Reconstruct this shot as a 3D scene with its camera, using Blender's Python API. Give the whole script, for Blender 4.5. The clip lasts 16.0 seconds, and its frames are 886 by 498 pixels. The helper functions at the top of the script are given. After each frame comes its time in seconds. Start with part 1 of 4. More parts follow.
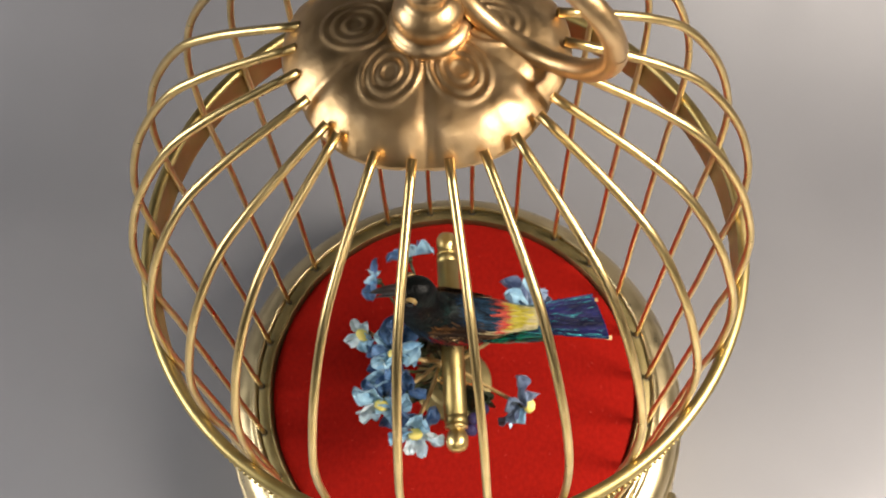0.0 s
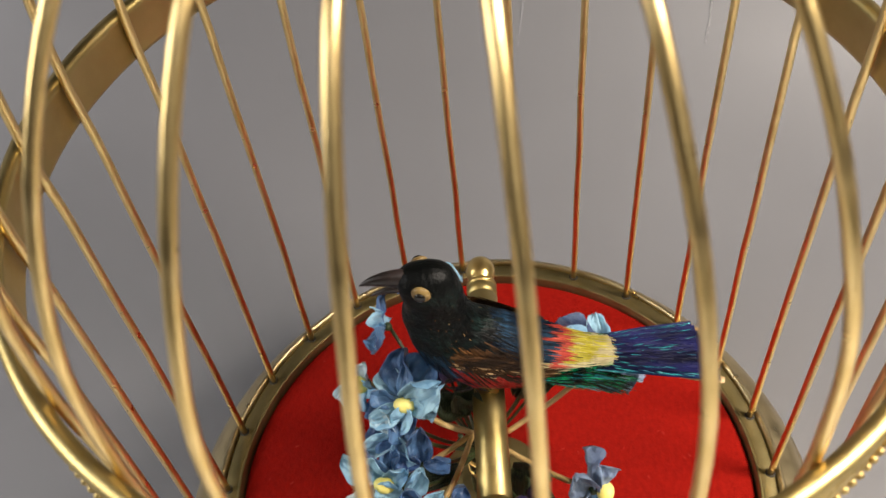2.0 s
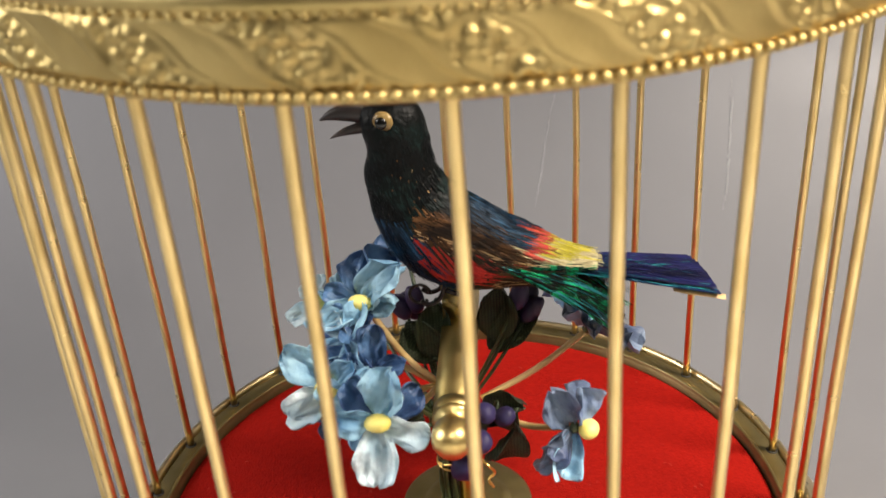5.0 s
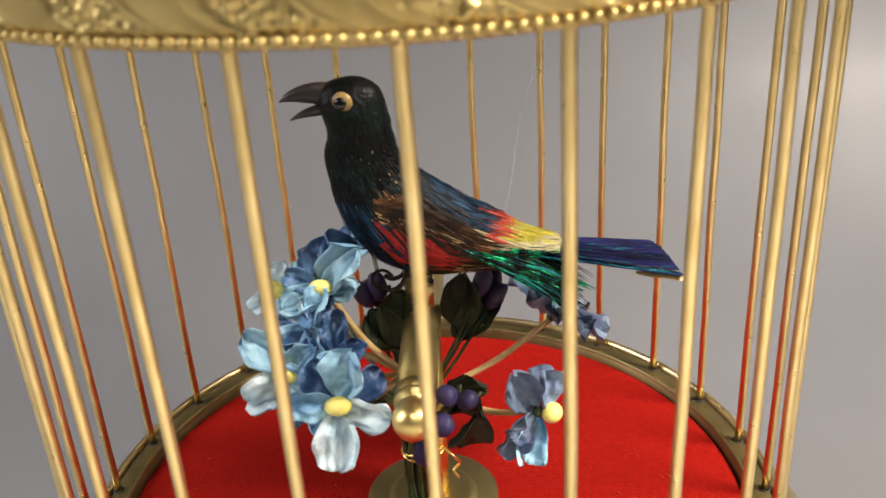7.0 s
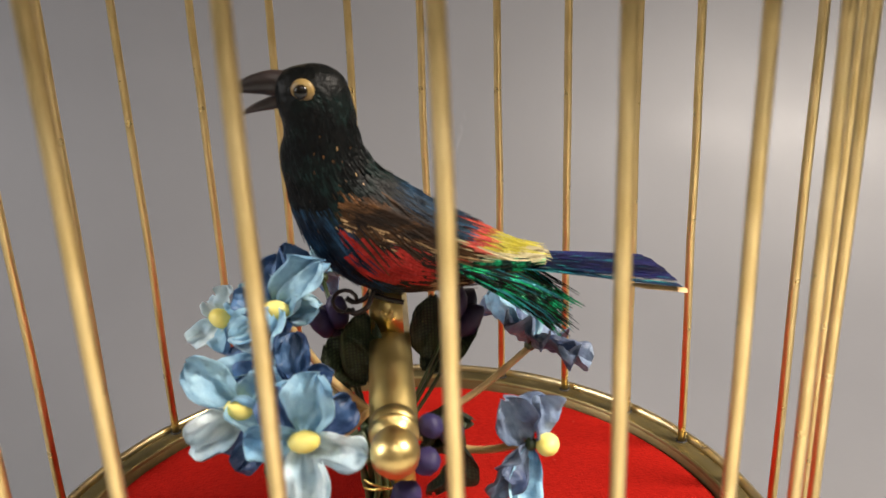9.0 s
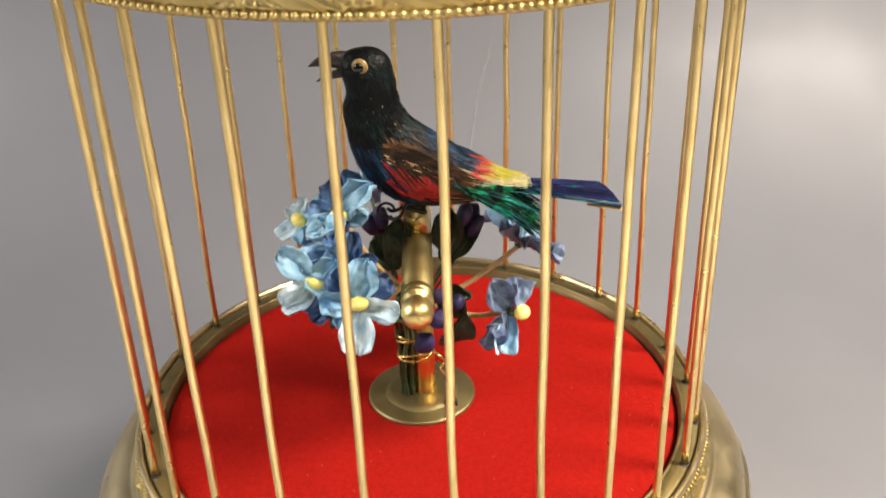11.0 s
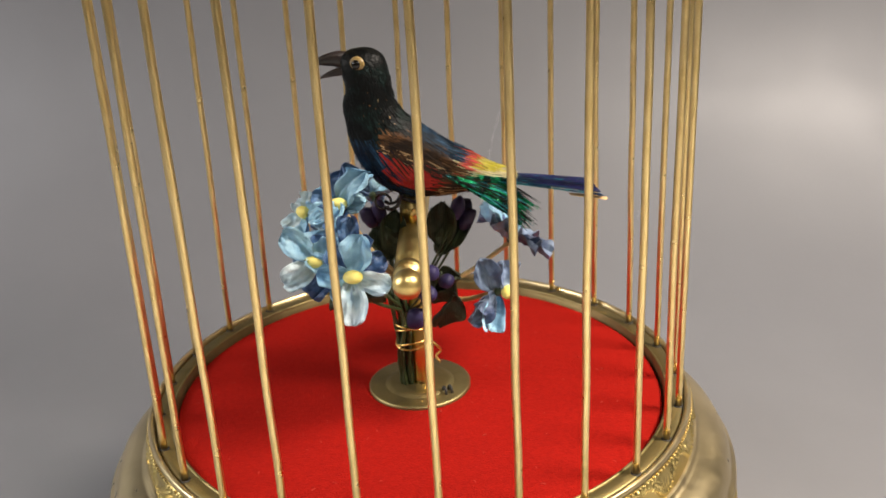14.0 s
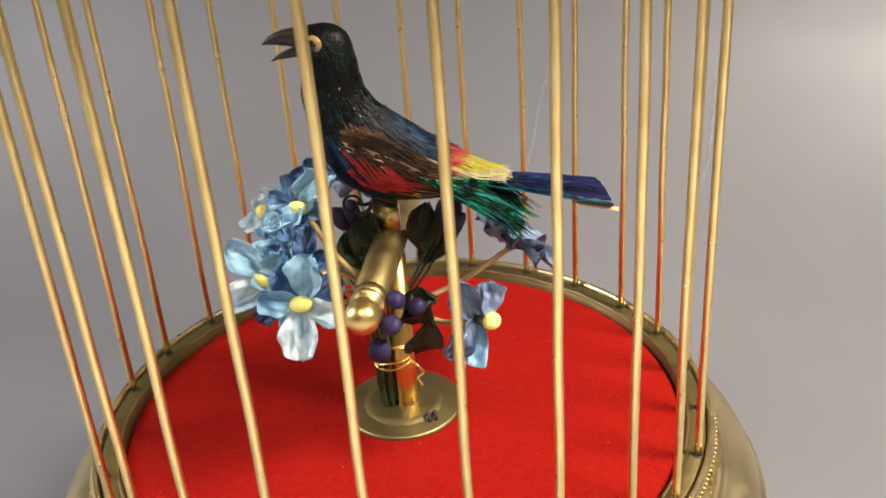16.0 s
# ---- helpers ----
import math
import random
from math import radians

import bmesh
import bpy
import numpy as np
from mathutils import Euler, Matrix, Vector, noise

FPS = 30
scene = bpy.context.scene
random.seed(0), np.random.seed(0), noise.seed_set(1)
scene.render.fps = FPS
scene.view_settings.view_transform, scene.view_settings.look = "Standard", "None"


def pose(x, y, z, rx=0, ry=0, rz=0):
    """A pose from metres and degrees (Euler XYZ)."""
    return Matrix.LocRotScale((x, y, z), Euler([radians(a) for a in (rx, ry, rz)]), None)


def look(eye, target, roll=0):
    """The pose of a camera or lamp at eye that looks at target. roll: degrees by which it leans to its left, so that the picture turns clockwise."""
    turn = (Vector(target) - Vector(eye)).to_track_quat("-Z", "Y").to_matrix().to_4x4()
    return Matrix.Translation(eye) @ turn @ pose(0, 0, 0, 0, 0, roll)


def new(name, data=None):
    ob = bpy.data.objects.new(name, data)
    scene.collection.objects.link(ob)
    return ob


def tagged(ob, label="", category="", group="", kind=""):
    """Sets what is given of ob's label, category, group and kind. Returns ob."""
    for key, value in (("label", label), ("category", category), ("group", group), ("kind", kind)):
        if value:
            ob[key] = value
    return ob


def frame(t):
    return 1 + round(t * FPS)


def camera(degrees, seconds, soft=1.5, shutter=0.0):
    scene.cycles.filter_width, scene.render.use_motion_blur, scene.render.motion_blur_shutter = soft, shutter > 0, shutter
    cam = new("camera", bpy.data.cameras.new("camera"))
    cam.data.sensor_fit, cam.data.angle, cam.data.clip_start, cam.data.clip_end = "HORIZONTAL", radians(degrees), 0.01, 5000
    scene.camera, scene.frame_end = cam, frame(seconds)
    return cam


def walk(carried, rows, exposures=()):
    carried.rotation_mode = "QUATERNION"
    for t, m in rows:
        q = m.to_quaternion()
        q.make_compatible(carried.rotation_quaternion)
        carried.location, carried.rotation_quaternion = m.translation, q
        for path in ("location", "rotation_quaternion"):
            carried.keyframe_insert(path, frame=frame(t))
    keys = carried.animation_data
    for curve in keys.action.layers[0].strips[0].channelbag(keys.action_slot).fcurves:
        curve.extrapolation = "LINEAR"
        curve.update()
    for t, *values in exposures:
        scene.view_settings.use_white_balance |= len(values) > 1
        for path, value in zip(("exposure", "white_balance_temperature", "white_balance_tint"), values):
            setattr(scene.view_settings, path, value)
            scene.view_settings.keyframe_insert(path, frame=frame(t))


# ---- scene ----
# ---------------------------------------------------------------- camera and walk
cam = camera(50.0, 16.0, shutter=0.25)
WALK = [
    (0, (0.0049, -0.0994, 0.3763), (0.0004, -0.0132, 0.1959), -4.02),
    (0.5, (0.0048, -0.0933, 0.3497), (-0.0020, -0.0099, 0.1680), -6.31),
    (1, (0.0067, -0.0872, 0.3255), (-0.0008, 0.0026, 0.1470), -5.98),
    (1.5, (0.0060, -0.0935, 0.2996), (-0.0049, 0.0181, 0.1340), -6.60),
    (2, (0.0061, -0.1021, 0.2780), (-0.0077, 0.0239, 0.1233), -7.40),
    (2.5, (0.0061, -0.1117, 0.2555), (-0.0091, 0.0322, 0.1174), -7.96),
    (3, (0.0104, -0.1162, 0.2375), (-0.0075, 0.0376, 0.1109), -7.21),
    (3.5, (0.0139, -0.1231, 0.2246), (-0.0033, 0.0396, 0.1097), -6.79),
    (4, (0.0154, -0.1221, 0.2096), (-0.0052, 0.0451, 0.1017), -5.89),
    (4.5, (0.0171, -0.1305, 0.1994), (-0.0049, 0.0412, 0.0992), -5.87),
    (5, (0.0163, -0.1487, 0.1986), (-0.0048, 0.0270, 0.1055), -3.92),
    (5.2, (0.0177, -0.1562, 0.1990), (-0.0039, 0.0203, 0.1074), -4.24),
    (7.3, (0.0187, -0.1476, 0.1877), (0.0056, 0.0316, 0.0999), -3.02),
    (7.5, (0.0132, -0.1435, 0.1829), (0.0050, 0.0375, 0.0982), -2.97),
    (8, (0.0052, -0.1384, 0.1758), (0.0076, 0.0467, 0.1001), -1.82),
    (8.2, (0.0067, -0.1371, 0.1725), (0.0100, 0.0491, 0.0995), -1.89),
    (10.3, (0.0052, -0.1589, 0.1769), (0.0106, 0.0275, 0.1046), -2.11),
    (10.5, (0.0085, -0.1670, 0.1865), (0.0091, 0.0154, 0.1046), -1.20),
    (11, (0.0108, -0.1951, 0.2022), (0.0068, -0.0177, 0.1099), -1.78),
    (11.5, (0.0136, -0.2068, 0.2184), (0.0055, -0.0400, 0.1085), -2.30),
    (12, (0.0148, -0.2215, 0.2269), (0.0037, -0.0543, 0.1177), -3.36),
    (12.5, (0.0177, -0.2324, 0.2195), (0.0032, -0.0564, 0.1256), -4.00),
    (13, (0.0197, -0.2371, 0.2071), (0.0055, -0.0564, 0.1225), -3.69),
    (13.5, (0.0215, -0.2296, 0.1946), (0.0103, -0.0461, 0.1158), -2.83),
    (14, (0.0211, -0.2192, 0.1852), (0.0098, -0.0336, 0.1115), -2.76),
    (14.5, (0.0217, -0.2098, 0.1835), (0.0086, -0.0235, 0.1119), -2.72),
    (15, (0.0248, -0.1918, 0.1807), (0.0113, -0.0065, 0.1064), -2.72),
    (15.5, (0.0345, -0.1792, 0.1841), (0.0142, 0.0000, 0.0976), -2.10),
    (16, (0.0434, -0.1750, 0.1904), (0.0116, 0.0006, 0.1002), -4.12),
]
cam.data.dof.use_dof, cam.data.dof.focus_distance, cam.data.dof.aperture_fstop = True, 0.185, 40.0
walk(cam, [(t, look(e, g, r)) for t, e, g, r in WALK],
     [(0, -0.43), (1.5, -0.44), (2.5, -0.36), (4, -0.20), (5, -0.14), (8, -0.13), (10.5, -0.08), (11, 0.10), (11.5, 0.10), (12, -0.03), (13, -0.10), (14.5, -0.24), (15, -0.24), (16, -0.02)])

# ---------------------------------------------------------------- world and lamps
world = bpy.data.worlds.new("room_air")
scene.world = world
world.use_nodes = True
world.node_tree.nodes["Background"].inputs[0].default_value = (0.80, 0.82, 0.88, 1)
world.node_tree.nodes["Background"].inputs[1].default_value = 0.07


def area_lamp(name, eye, target, size, power, colour, spread=180):
    data = bpy.data.lights.new(name, "AREA")
    data.shape, data.size, data.energy, data.color = "DISK", size, power, colour
    data.spread = radians(spread)
    ob = new(name, data)
    ob.matrix_world = look(eye, target)
    return ob


area_lamp("key_lamp", (0.41, -0.11, 0.54), (0.17, -0.12, 0.0), 0.20, 4.8, (1.0, 0.89, 0.77), 115)
area_lamp("side_lamp", (-0.72, -0.14, 0.44), (-0.21, -0.14, 0.0), 0.46, 3.05, (0.99, 0.97, 0.96), 120)
# added broad fill from the front, in place of the room's ambient light
area_lamp("front_fill", (0.36, -0.98, 0.60), (0.06, -0.20, 0.0), 0.60, 0.85, (1.0, 0.95, 0.89))
# added narrow fill on the unseen front table, which the wires reflect
area_lamp("table_fill", (0.10, -0.56, 0.80), (0.08, -0.44, 0), 0.30, 1.4, (1.0, 0.95, 0.89), 75)

# ---------------------------------------------------------------- materials
U = 0.1        # modelling unit: one decimetre
ZF = 0.062     # height of the cage's rim above the table


def material(name, colour, rough=0.5, metal=0.0, colour2=None, scale=40.0, bump=0.0, bump_scale=None, detail=4.0, sheer=0.0, weave=None,
             rough2=None, sheen=0.0, random_tint=0.0, spec=0.5, stretch=(1, 1, 1), contrast=(0.35, 0.65), strand_tint=0.0):
    m = bpy.data.materials.new(name)
    m.use_nodes = True
    nt = m.node_tree
    b = nt.nodes["Principled BSDF"]
    b.inputs["Metallic"].default_value = metal
    b.inputs["Roughness"].default_value = rough
    b.inputs["Sheen Weight"].default_value = sheen
    b.inputs["Specular IOR Level"].default_value = spec
    tc = nt.nodes.new("ShaderNodeTexCoord")
    mp = nt.nodes.new("ShaderNodeMapping")
    mp.inputs["Scale"].default_value = stretch
    nt.links.new(tc.outputs["Object"], mp.inputs["Vector"])
    n = nt.nodes.new("ShaderNodeTexNoise")
    n.inputs["Scale"].default_value = scale
    n.inputs["Detail"].default_value = detail
    nt.links.new(mp.outputs["Vector"], n.inputs["Vector"])
    ramp = nt.nodes.new("ShaderNodeValToRGB")
    ramp.color_ramp.elements[0].position, ramp.color_ramp.elements[1].position = contrast
    ramp.color_ramp.elements[0].color = (*colour, 1)
    ramp.color_ramp.elements[1].color = (*(colour2 or colour), 1)
    nt.links.new(n.outputs["Fac"], ramp.inputs["Fac"])
    out = ramp.outputs["Color"]
    if random_tint or strand_tint:
        info = nt.nodes.new("ShaderNodeObjectInfo" if random_tint else "ShaderNodeNewGeometry")
        tint = random_tint or strand_tint
        hsv = nt.nodes.new("ShaderNodeHueSaturation")
        mr = nt.nodes.new("ShaderNodeMapRange")
        mr.inputs["To Min"].default_value, mr.inputs["To Max"].default_value = 1 - tint, 1 + tint
        nt.links.new(info.outputs["Random" if random_tint else "Random Per Island"], mr.inputs["Value"])
        nt.links.new(mr.outputs["Result"], hsv.inputs["Value"])
        nt.links.new(out, hsv.inputs["Color"])
        out = hsv.outputs["Color"]
    if weave:
        # gauze: two crossed sets of fine pale threads
        threads = []
        for axis in ("X", "Z"):
            wv = nt.nodes.new("ShaderNodeTexWave")
            wv.bands_direction = axis
            wv.inputs["Scale"].default_value = weave[0]
            wv.inputs["Distortion"].default_value = 0.6
            nt.links.new(mp.outputs["Vector"], wv.inputs["Vector"])
            threads.append(wv)
        top = nt.nodes.new("ShaderNodeMath")
        top.operation = "MULTIPLY"
        for k, wv in enumerate(threads):
            nt.links.new(wv.outputs["Fac"], top.inputs[k])
        mx = nt.nodes.new("ShaderNodeMix")
        mx.data_type = "RGBA"
        mx.inputs[7].default_value = (*weave[1], 1)
        nt.links.new(top.outputs["Value"], mx.inputs[0])
        nt.links.new(out, mx.inputs[6])
        out = mx.outputs[2]
    nt.links.new(out, b.inputs["Base Color"])
    if sheer:
        # thin cloth lets some light through
        tl = nt.nodes.new("ShaderNodeBsdfTranslucent")
        nt.links.new(out, tl.inputs["Color"])
        ms = nt.nodes.new("ShaderNodeMixShader")
        ms.inputs["Fac"].default_value = sheer
        nt.links.new(b.outputs["BSDF"], ms.inputs[1])
        nt.links.new(tl.outputs["BSDF"], ms.inputs[2])
        nt.links.new(ms.outputs["Shader"], nt.nodes["Material Output"].inputs["Surface"])
    if rough2 is not None:
        n2 = nt.nodes.new("ShaderNodeTexNoise")
        n2.inputs["Scale"].default_value = scale * 2.7
        n2.inputs["Detail"].default_value = 5
        nt.links.new(mp.outputs["Vector"], n2.inputs["Vector"])
        mr2 = nt.nodes.new("ShaderNodeMapRange")
        mr2.inputs["From Min"].default_value, mr2.inputs["From Max"].default_value = 0.3, 0.7
        mr2.inputs["To Min"].default_value, mr2.inputs["To Max"].default_value = rough, rough2
        nt.links.new(n2.outputs["Fac"], mr2.inputs["Value"])
        nt.links.new(mr2.outputs["Result"], b.inputs["Roughness"])
    if bump:
        n3 = nt.nodes.new("ShaderNodeTexNoise")
        n3.inputs["Scale"].default_value = bump_scale or scale * 4
        n3.inputs["Detail"].default_value = 3
        nt.links.new(mp.outputs["Vector"], n3.inputs["Vector"])
        bp = nt.nodes.new("ShaderNodeBump")
        bp.inputs["Strength"].default_value = bump
        bp.inputs["Distance"].default_value = 0.001
        nt.links.new(n3.outputs["Fac"], bp.inputs["Height"])
        nt.links.new(bp.outputs["Normal"], b.inputs["Normal"])
    return m


BRASS = material("brass", (0.72, 0.53, 0.20), 0.26, 1, (0.84, 0.65, 0.29), 60, 0.05, 900, rough2=0.42)
WIRE_BRASS = material("wire_brass", (0.68, 0.50, 0.21), 0.27, 1.0, (0.80, 0.61, 0.29), 120, rough2=0.37, random_tint=0.08)
BASE_BRASS = material("base_brass", (0.56, 0.45, 0.25), 0.27, 1, (0.70, 0.575, 0.34), 60, 0.04, 700, detail=7, rough2=0.40, contrast=(0.30, 0.62))
RELIEF_BRASS = material("relief_brass", (0.46, 0.34, 0.13), 0.40, 1, (0.56, 0.43, 0.18), 90, 0.06, 1400, rough2=0.52)
BAND_BRASS = material("band_brass", (0.50, 0.38, 0.13), 0.26, 1, (0.68, 0.54, 0.22), 90, 0.06, 1400, rough2=0.40)
SATIN_BRASS = material("satin_brass", (0.44, 0.34, 0.13), 0.36, 1, (0.54, 0.42, 0.18), 80, 0.05, 1000, rough2=0.50)
CAP_BRASS = material("cap_brass", (0.56, 0.37, 0.18), 0.33, 1, (0.66, 0.46, 0.25), 160, 0.10, 420, rough2=0.45)
PLATE_BRASS = material("plate_brass", (0.22, 0.175, 0.075), 0.42, 1, (0.29, 0.235, 0.11), 90, 0.05, 1200, rough2=0.54)
AMBER_BRASS = material("polished_gold", (0.80, 0.54, 0.15), 0.26, 1, (0.88, 0.64, 0.21), 80, rough2=0.34)
FELT = material("red_felt", (0.190, 0.0044, 0.0022), 0.95, 0, (0.262, 0.0076, 0.0036), 900, 0.5, 2600, detail=10, spec=0.08, stretch=(1, 0.6, 1), contrast=(0.28, 0.75), sheen=0.55)
FELT.node_tree.nodes["Principled BSDF"].inputs["Sheen Tint"].default_value = (0.62, 0.012, 0.008, 1)
FELT.node_tree.nodes["Principled BSDF"].inputs["Sheen Roughness"].default_value = 0.6
LINT = material("felt_lint", (0.36, 0.030, 0.022), 0.95, 0, (0.44, 0.07, 0.05), 300, spec=0.03)
# dark wire loops, and the shade round the wires' feet as near-black colour
DARK = material("dark_loop_and_socket_shade", (0.012, 0.010, 0.008), 0.6, 0, (0.02, 0.017, 0.012), 200)
SHEET = material("grey_sheet", (0.186, 0.186, 0.200), 0.45, 0.10, (0.204, 0.204, 0.218), 8, 0.03, 500, rough2=0.55)
# the light caught along the creases, put in as a paler grey
CREASE = material("crease_glint_colour", (0.42, 0.43, 0.44), 0.3, 0, (0.55, 0.56, 0.57), 60)
# bright surface out of view, added so the front wires reflect pale light
BOUNCE_TABLE = material("white_bounce_table", (0.58, 0.57, 0.54), 0.5, 0, (0.64, 0.63, 0.60), 6, 0.03, 300)
WALL = material("room_paint", (0.52, 0.51, 0.49), 0.9, 0, (0.56, 0.55, 0.53), 3)

PETAL_LIGHT = material("petal_light_blue", (0.065, 0.235, 0.47), 0.46, 0, (0.52, 0.80, 0.93), 150, 1.0, 400, sheen=0.05, spec=0.35, random_tint=0.14, sheer=0.2, contrast=(0.25, 0.66))
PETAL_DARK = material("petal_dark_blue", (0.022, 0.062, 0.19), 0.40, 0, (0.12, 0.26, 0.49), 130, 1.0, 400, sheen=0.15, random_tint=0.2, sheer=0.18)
PETAL_WHITE = material("petal_pale", (0.26, 0.48, 0.63), 0.46, 0, (0.80, 0.90, 0.94), 140, 1.0, 400, sheen=0.15, spec=0.35, random_tint=0.08, sheer=0.2, contrast=(0.26, 0.64))
PETAL_LILAC = material("petal_grey_lilac", (0.055, 0.085, 0.19), 0.46, 0, (0.32, 0.42, 0.58), 130, 1.0, 400, sheen=0.1, random_tint=0.15, sheer=0.2)
STAMEN = material("yellow_stamen", (0.80, 0.66, 0.14), 0.45, 0, (0.88, 0.78, 0.25), 200, 0.08, 1500)
BERRY = material("purple_berry", (0.013, 0.010, 0.042), 0.52, 0, (0.036, 0.027, 0.092), 100, 0.1, 800, random_tint=0.3, spec=0.3)
BUD = material("dark_bud", (0.012, 0.008, 0.030), 0.5, 0, (0.034, 0.022, 0.074), 100, 0.1, 800, random_tint=0.3)
LEAF = material("dark_leaf", (0.006, 0.010, 0.004), 0.62, 0, (0.016, 0.024, 0.008), 150, 0.3, 1500, random_tint=0.25, weave=(560, (0.052, 0.074, 0.030)))
STEM = material("yellow_stem", (0.50, 0.34, 0.13), 0.45, 0, (0.66, 0.48, 0.22), 200)
GREEN_STEM = material("green_stem", (0.012, 0.026, 0.008), 0.4, 0, (0.05, 0.07, 0.025), 200, 0.2)

BIRD_BLACK = material("black_plumage", (0.0015, 0.0026, 0.0028), 0.46, 0, (0.007, 0.020, 0.018), 220, 0.3, 900, contrast=(0.5, 0.8), spec=0.16, strand_tint=0.9)
BIRD_BLUE = material("blue_plumage", (0.002, 0.008, 0.020), 0.46, 0, (0.022, 0.068, 0.13), 260, 0.3, 1200, contrast=(0.42, 0.78), spec=0.16, strand_tint=0.85)
BIRD_BROWN = material("brown_plumage", (0.016, 0.008, 0.004), 0.55, 0, (0.16, 0.072, 0.024), 320, 0.3, 1200, contrast=(0.44, 0.74), spec=0.2, strand_tint=0.75, stretch=(0.35, 1, 1))
BIRD_RED = material("red_plumage", (0.28, 0.010, 0.008), 0.6, 0, (0.48, 0.028, 0.020), 300, 0.4, 1200, spec=0.22, strand_tint=0.25)
BIRD_SCARLET = material("scarlet_plumage", (0.48, 0.045, 0.035), 0.6, 0, (0.62, 0.11, 0.07), 300, 0.4, 1200, spec=0.22, strand_tint=0.35)
BIRD_YELLOW = material("yellow_plumage", (0.44, 0.38, 0.02), 0.6, 0, (0.58, 0.51, 0.07), 300, 0.4, 1200, spec=0.22, strand_tint=0.35)
BIRD_CREAM = material("cream_plumage", (0.46, 0.38, 0.19), 0.6, 0, (0.62, 0.55, 0.33), 300, 0.4, 1200, spec=0.22, strand_tint=0.35)
BIRD_GREEN = material("green_plumage", (0.000, 0.016, 0.012), 0.22, 0.65, (0.010, 0.52, 0.20), 420, 0.5, 1200, contrast=(0.45, 0.66), strand_tint=0.9)
BIRD_TAIL = material("violet_tail", (0.004, 0.005, 0.026), 0.45, 0, (0.015, 0.016, 0.090), 260, 0.4, 1200, stretch=(0.3, 1, 1), spec=0.14, strand_tint=0.5)
BIRD_TEAL = material("teal_tail_edge", (0.004, 0.06, 0.12), 0.35, 0.4, (0.01, 0.24, 0.26), 260, 0.4, 1200, strand_tint=0.35)
BIRD_TAN = material("tan_quill", (0.36, 0.21, 0.085), 0.5, 0, (0.56, 0.38, 0.18), 200, strand_tint=0.4)
BEAK = material("dark_beak", (0.010, 0.007, 0.007), 0.40, 0, (0.032, 0.020, 0.019), 200, 0.1)
EYE_GOLD = material("glass_eye_amber", (0.14, 0.085, 0.028), 0.30, 0.0, (0.36, 0.25, 0.09), 260, spec=0.4)
EYE_BLACK = material("glass_eye_pupil", (0.003, 0.003, 0.003), 0.14, 0, (0.004, 0.004, 0.004), 100)


# ---------------------------------------------------------------- mesh helpers
def empty(name, at=(0, 0, 0)):
    ob = new(name)
    ob.location = at
    ob.empty_display_size = 0.01
    return ob


def finish(name, bm, mats, smooth=True):
    """A mesh object from a bmesh in decimetres whose zero is the rim of the cage."""
    bmesh.ops.recalc_face_normals(bm, faces=bm.faces)
    for v in bm.verts:
        v.co = v.co * U + Vector((0, 0, ZF))
    me = bpy.data.meshes.new(name)
    for fc in bm.faces:
        fc.smooth = smooth
    bm.to_mesh(me)
    bm.free()
    for m in mats if isinstance(mats, (list, tuple)) else [mats]:
        me.materials.append(m)
    return new(name, me)


def part(name, bm, mats, parent, label="", smooth=True):
    ob = finish(name, bm, mats, smooth)
    ob.parent = parent
    if parent.location.length > 0:
        ob.matrix_parent_inverse = Matrix.Translation(parent.location).inverted()
    if label:
        ob["label"] = label
    return ob


def revolve(profile, seg=128, bm=None, closed=False):
    """A surface turned round the z axis from (radius, height) pairs."""
    bm = bm or bmesh.new()
    rings = []
    for r, z in profile:
        if r < 1e-6:
            rings.append([bm.verts.new((0, 0, z))])
        else:
            rings.append([bm.verts.new((r * math.cos(2 * math.pi * i / seg), r * math.sin(2 * math.pi * i / seg), z)) for i in range(seg)])
    pairs = list(zip(rings, rings[1:])) + ([(rings[-1], rings[0])] if closed else [])
    for a, b in pairs:
        for i in range(seg):
            j = (i + 1) % seg
            if len(a) == 1 and len(b) > 1:
                bm.faces.new((a[0], b[i], b[j]))
            elif len(b) == 1 and len(a) > 1:
                bm.faces.new((a[i], a[j], b[0]))
            elif len(a) > 1:
                bm.faces.new((a[i], a[j], b[j], b[i]))
    return bm


def tube(points, radius, seg=8, bm=None, mat=0, cap=True):
    """A round tube along points; radius is one number or one a point."""
    bm = bm or bmesh.new()
    pts = [Vector(p) for p in points]
    rad = radius if isinstance(radius, (list, tuple)) else [radius] * len(pts)
    rings, side = [], None
    for i, p in enumerate(pts):
        d = (pts[min(i + 1, len(pts) - 1)] - pts[max(i - 1, 0)]).normalized()
        if side is None:
            side = d.orthogonal().normalized()
        side = (side - d * side.dot(d)).normalized()
        up = d.cross(side)
        rings.append([bm.verts.new(p + (side * math.cos(2 * math.pi * k / seg) + up * math.sin(2 * math.pi * k / seg)) * rad[i]) for k in range(seg)])
    for a, b in zip(rings, rings[1:]):
        for k in range(seg):
            fc = bm.faces.new((a[k], a[(k + 1) % seg], b[(k + 1) % seg], b[k]))
            fc.material_index = mat
    if cap:
        for r in (rings[0], rings[-1]):
            bm.faces.new(r).material_index = mat
    return bm


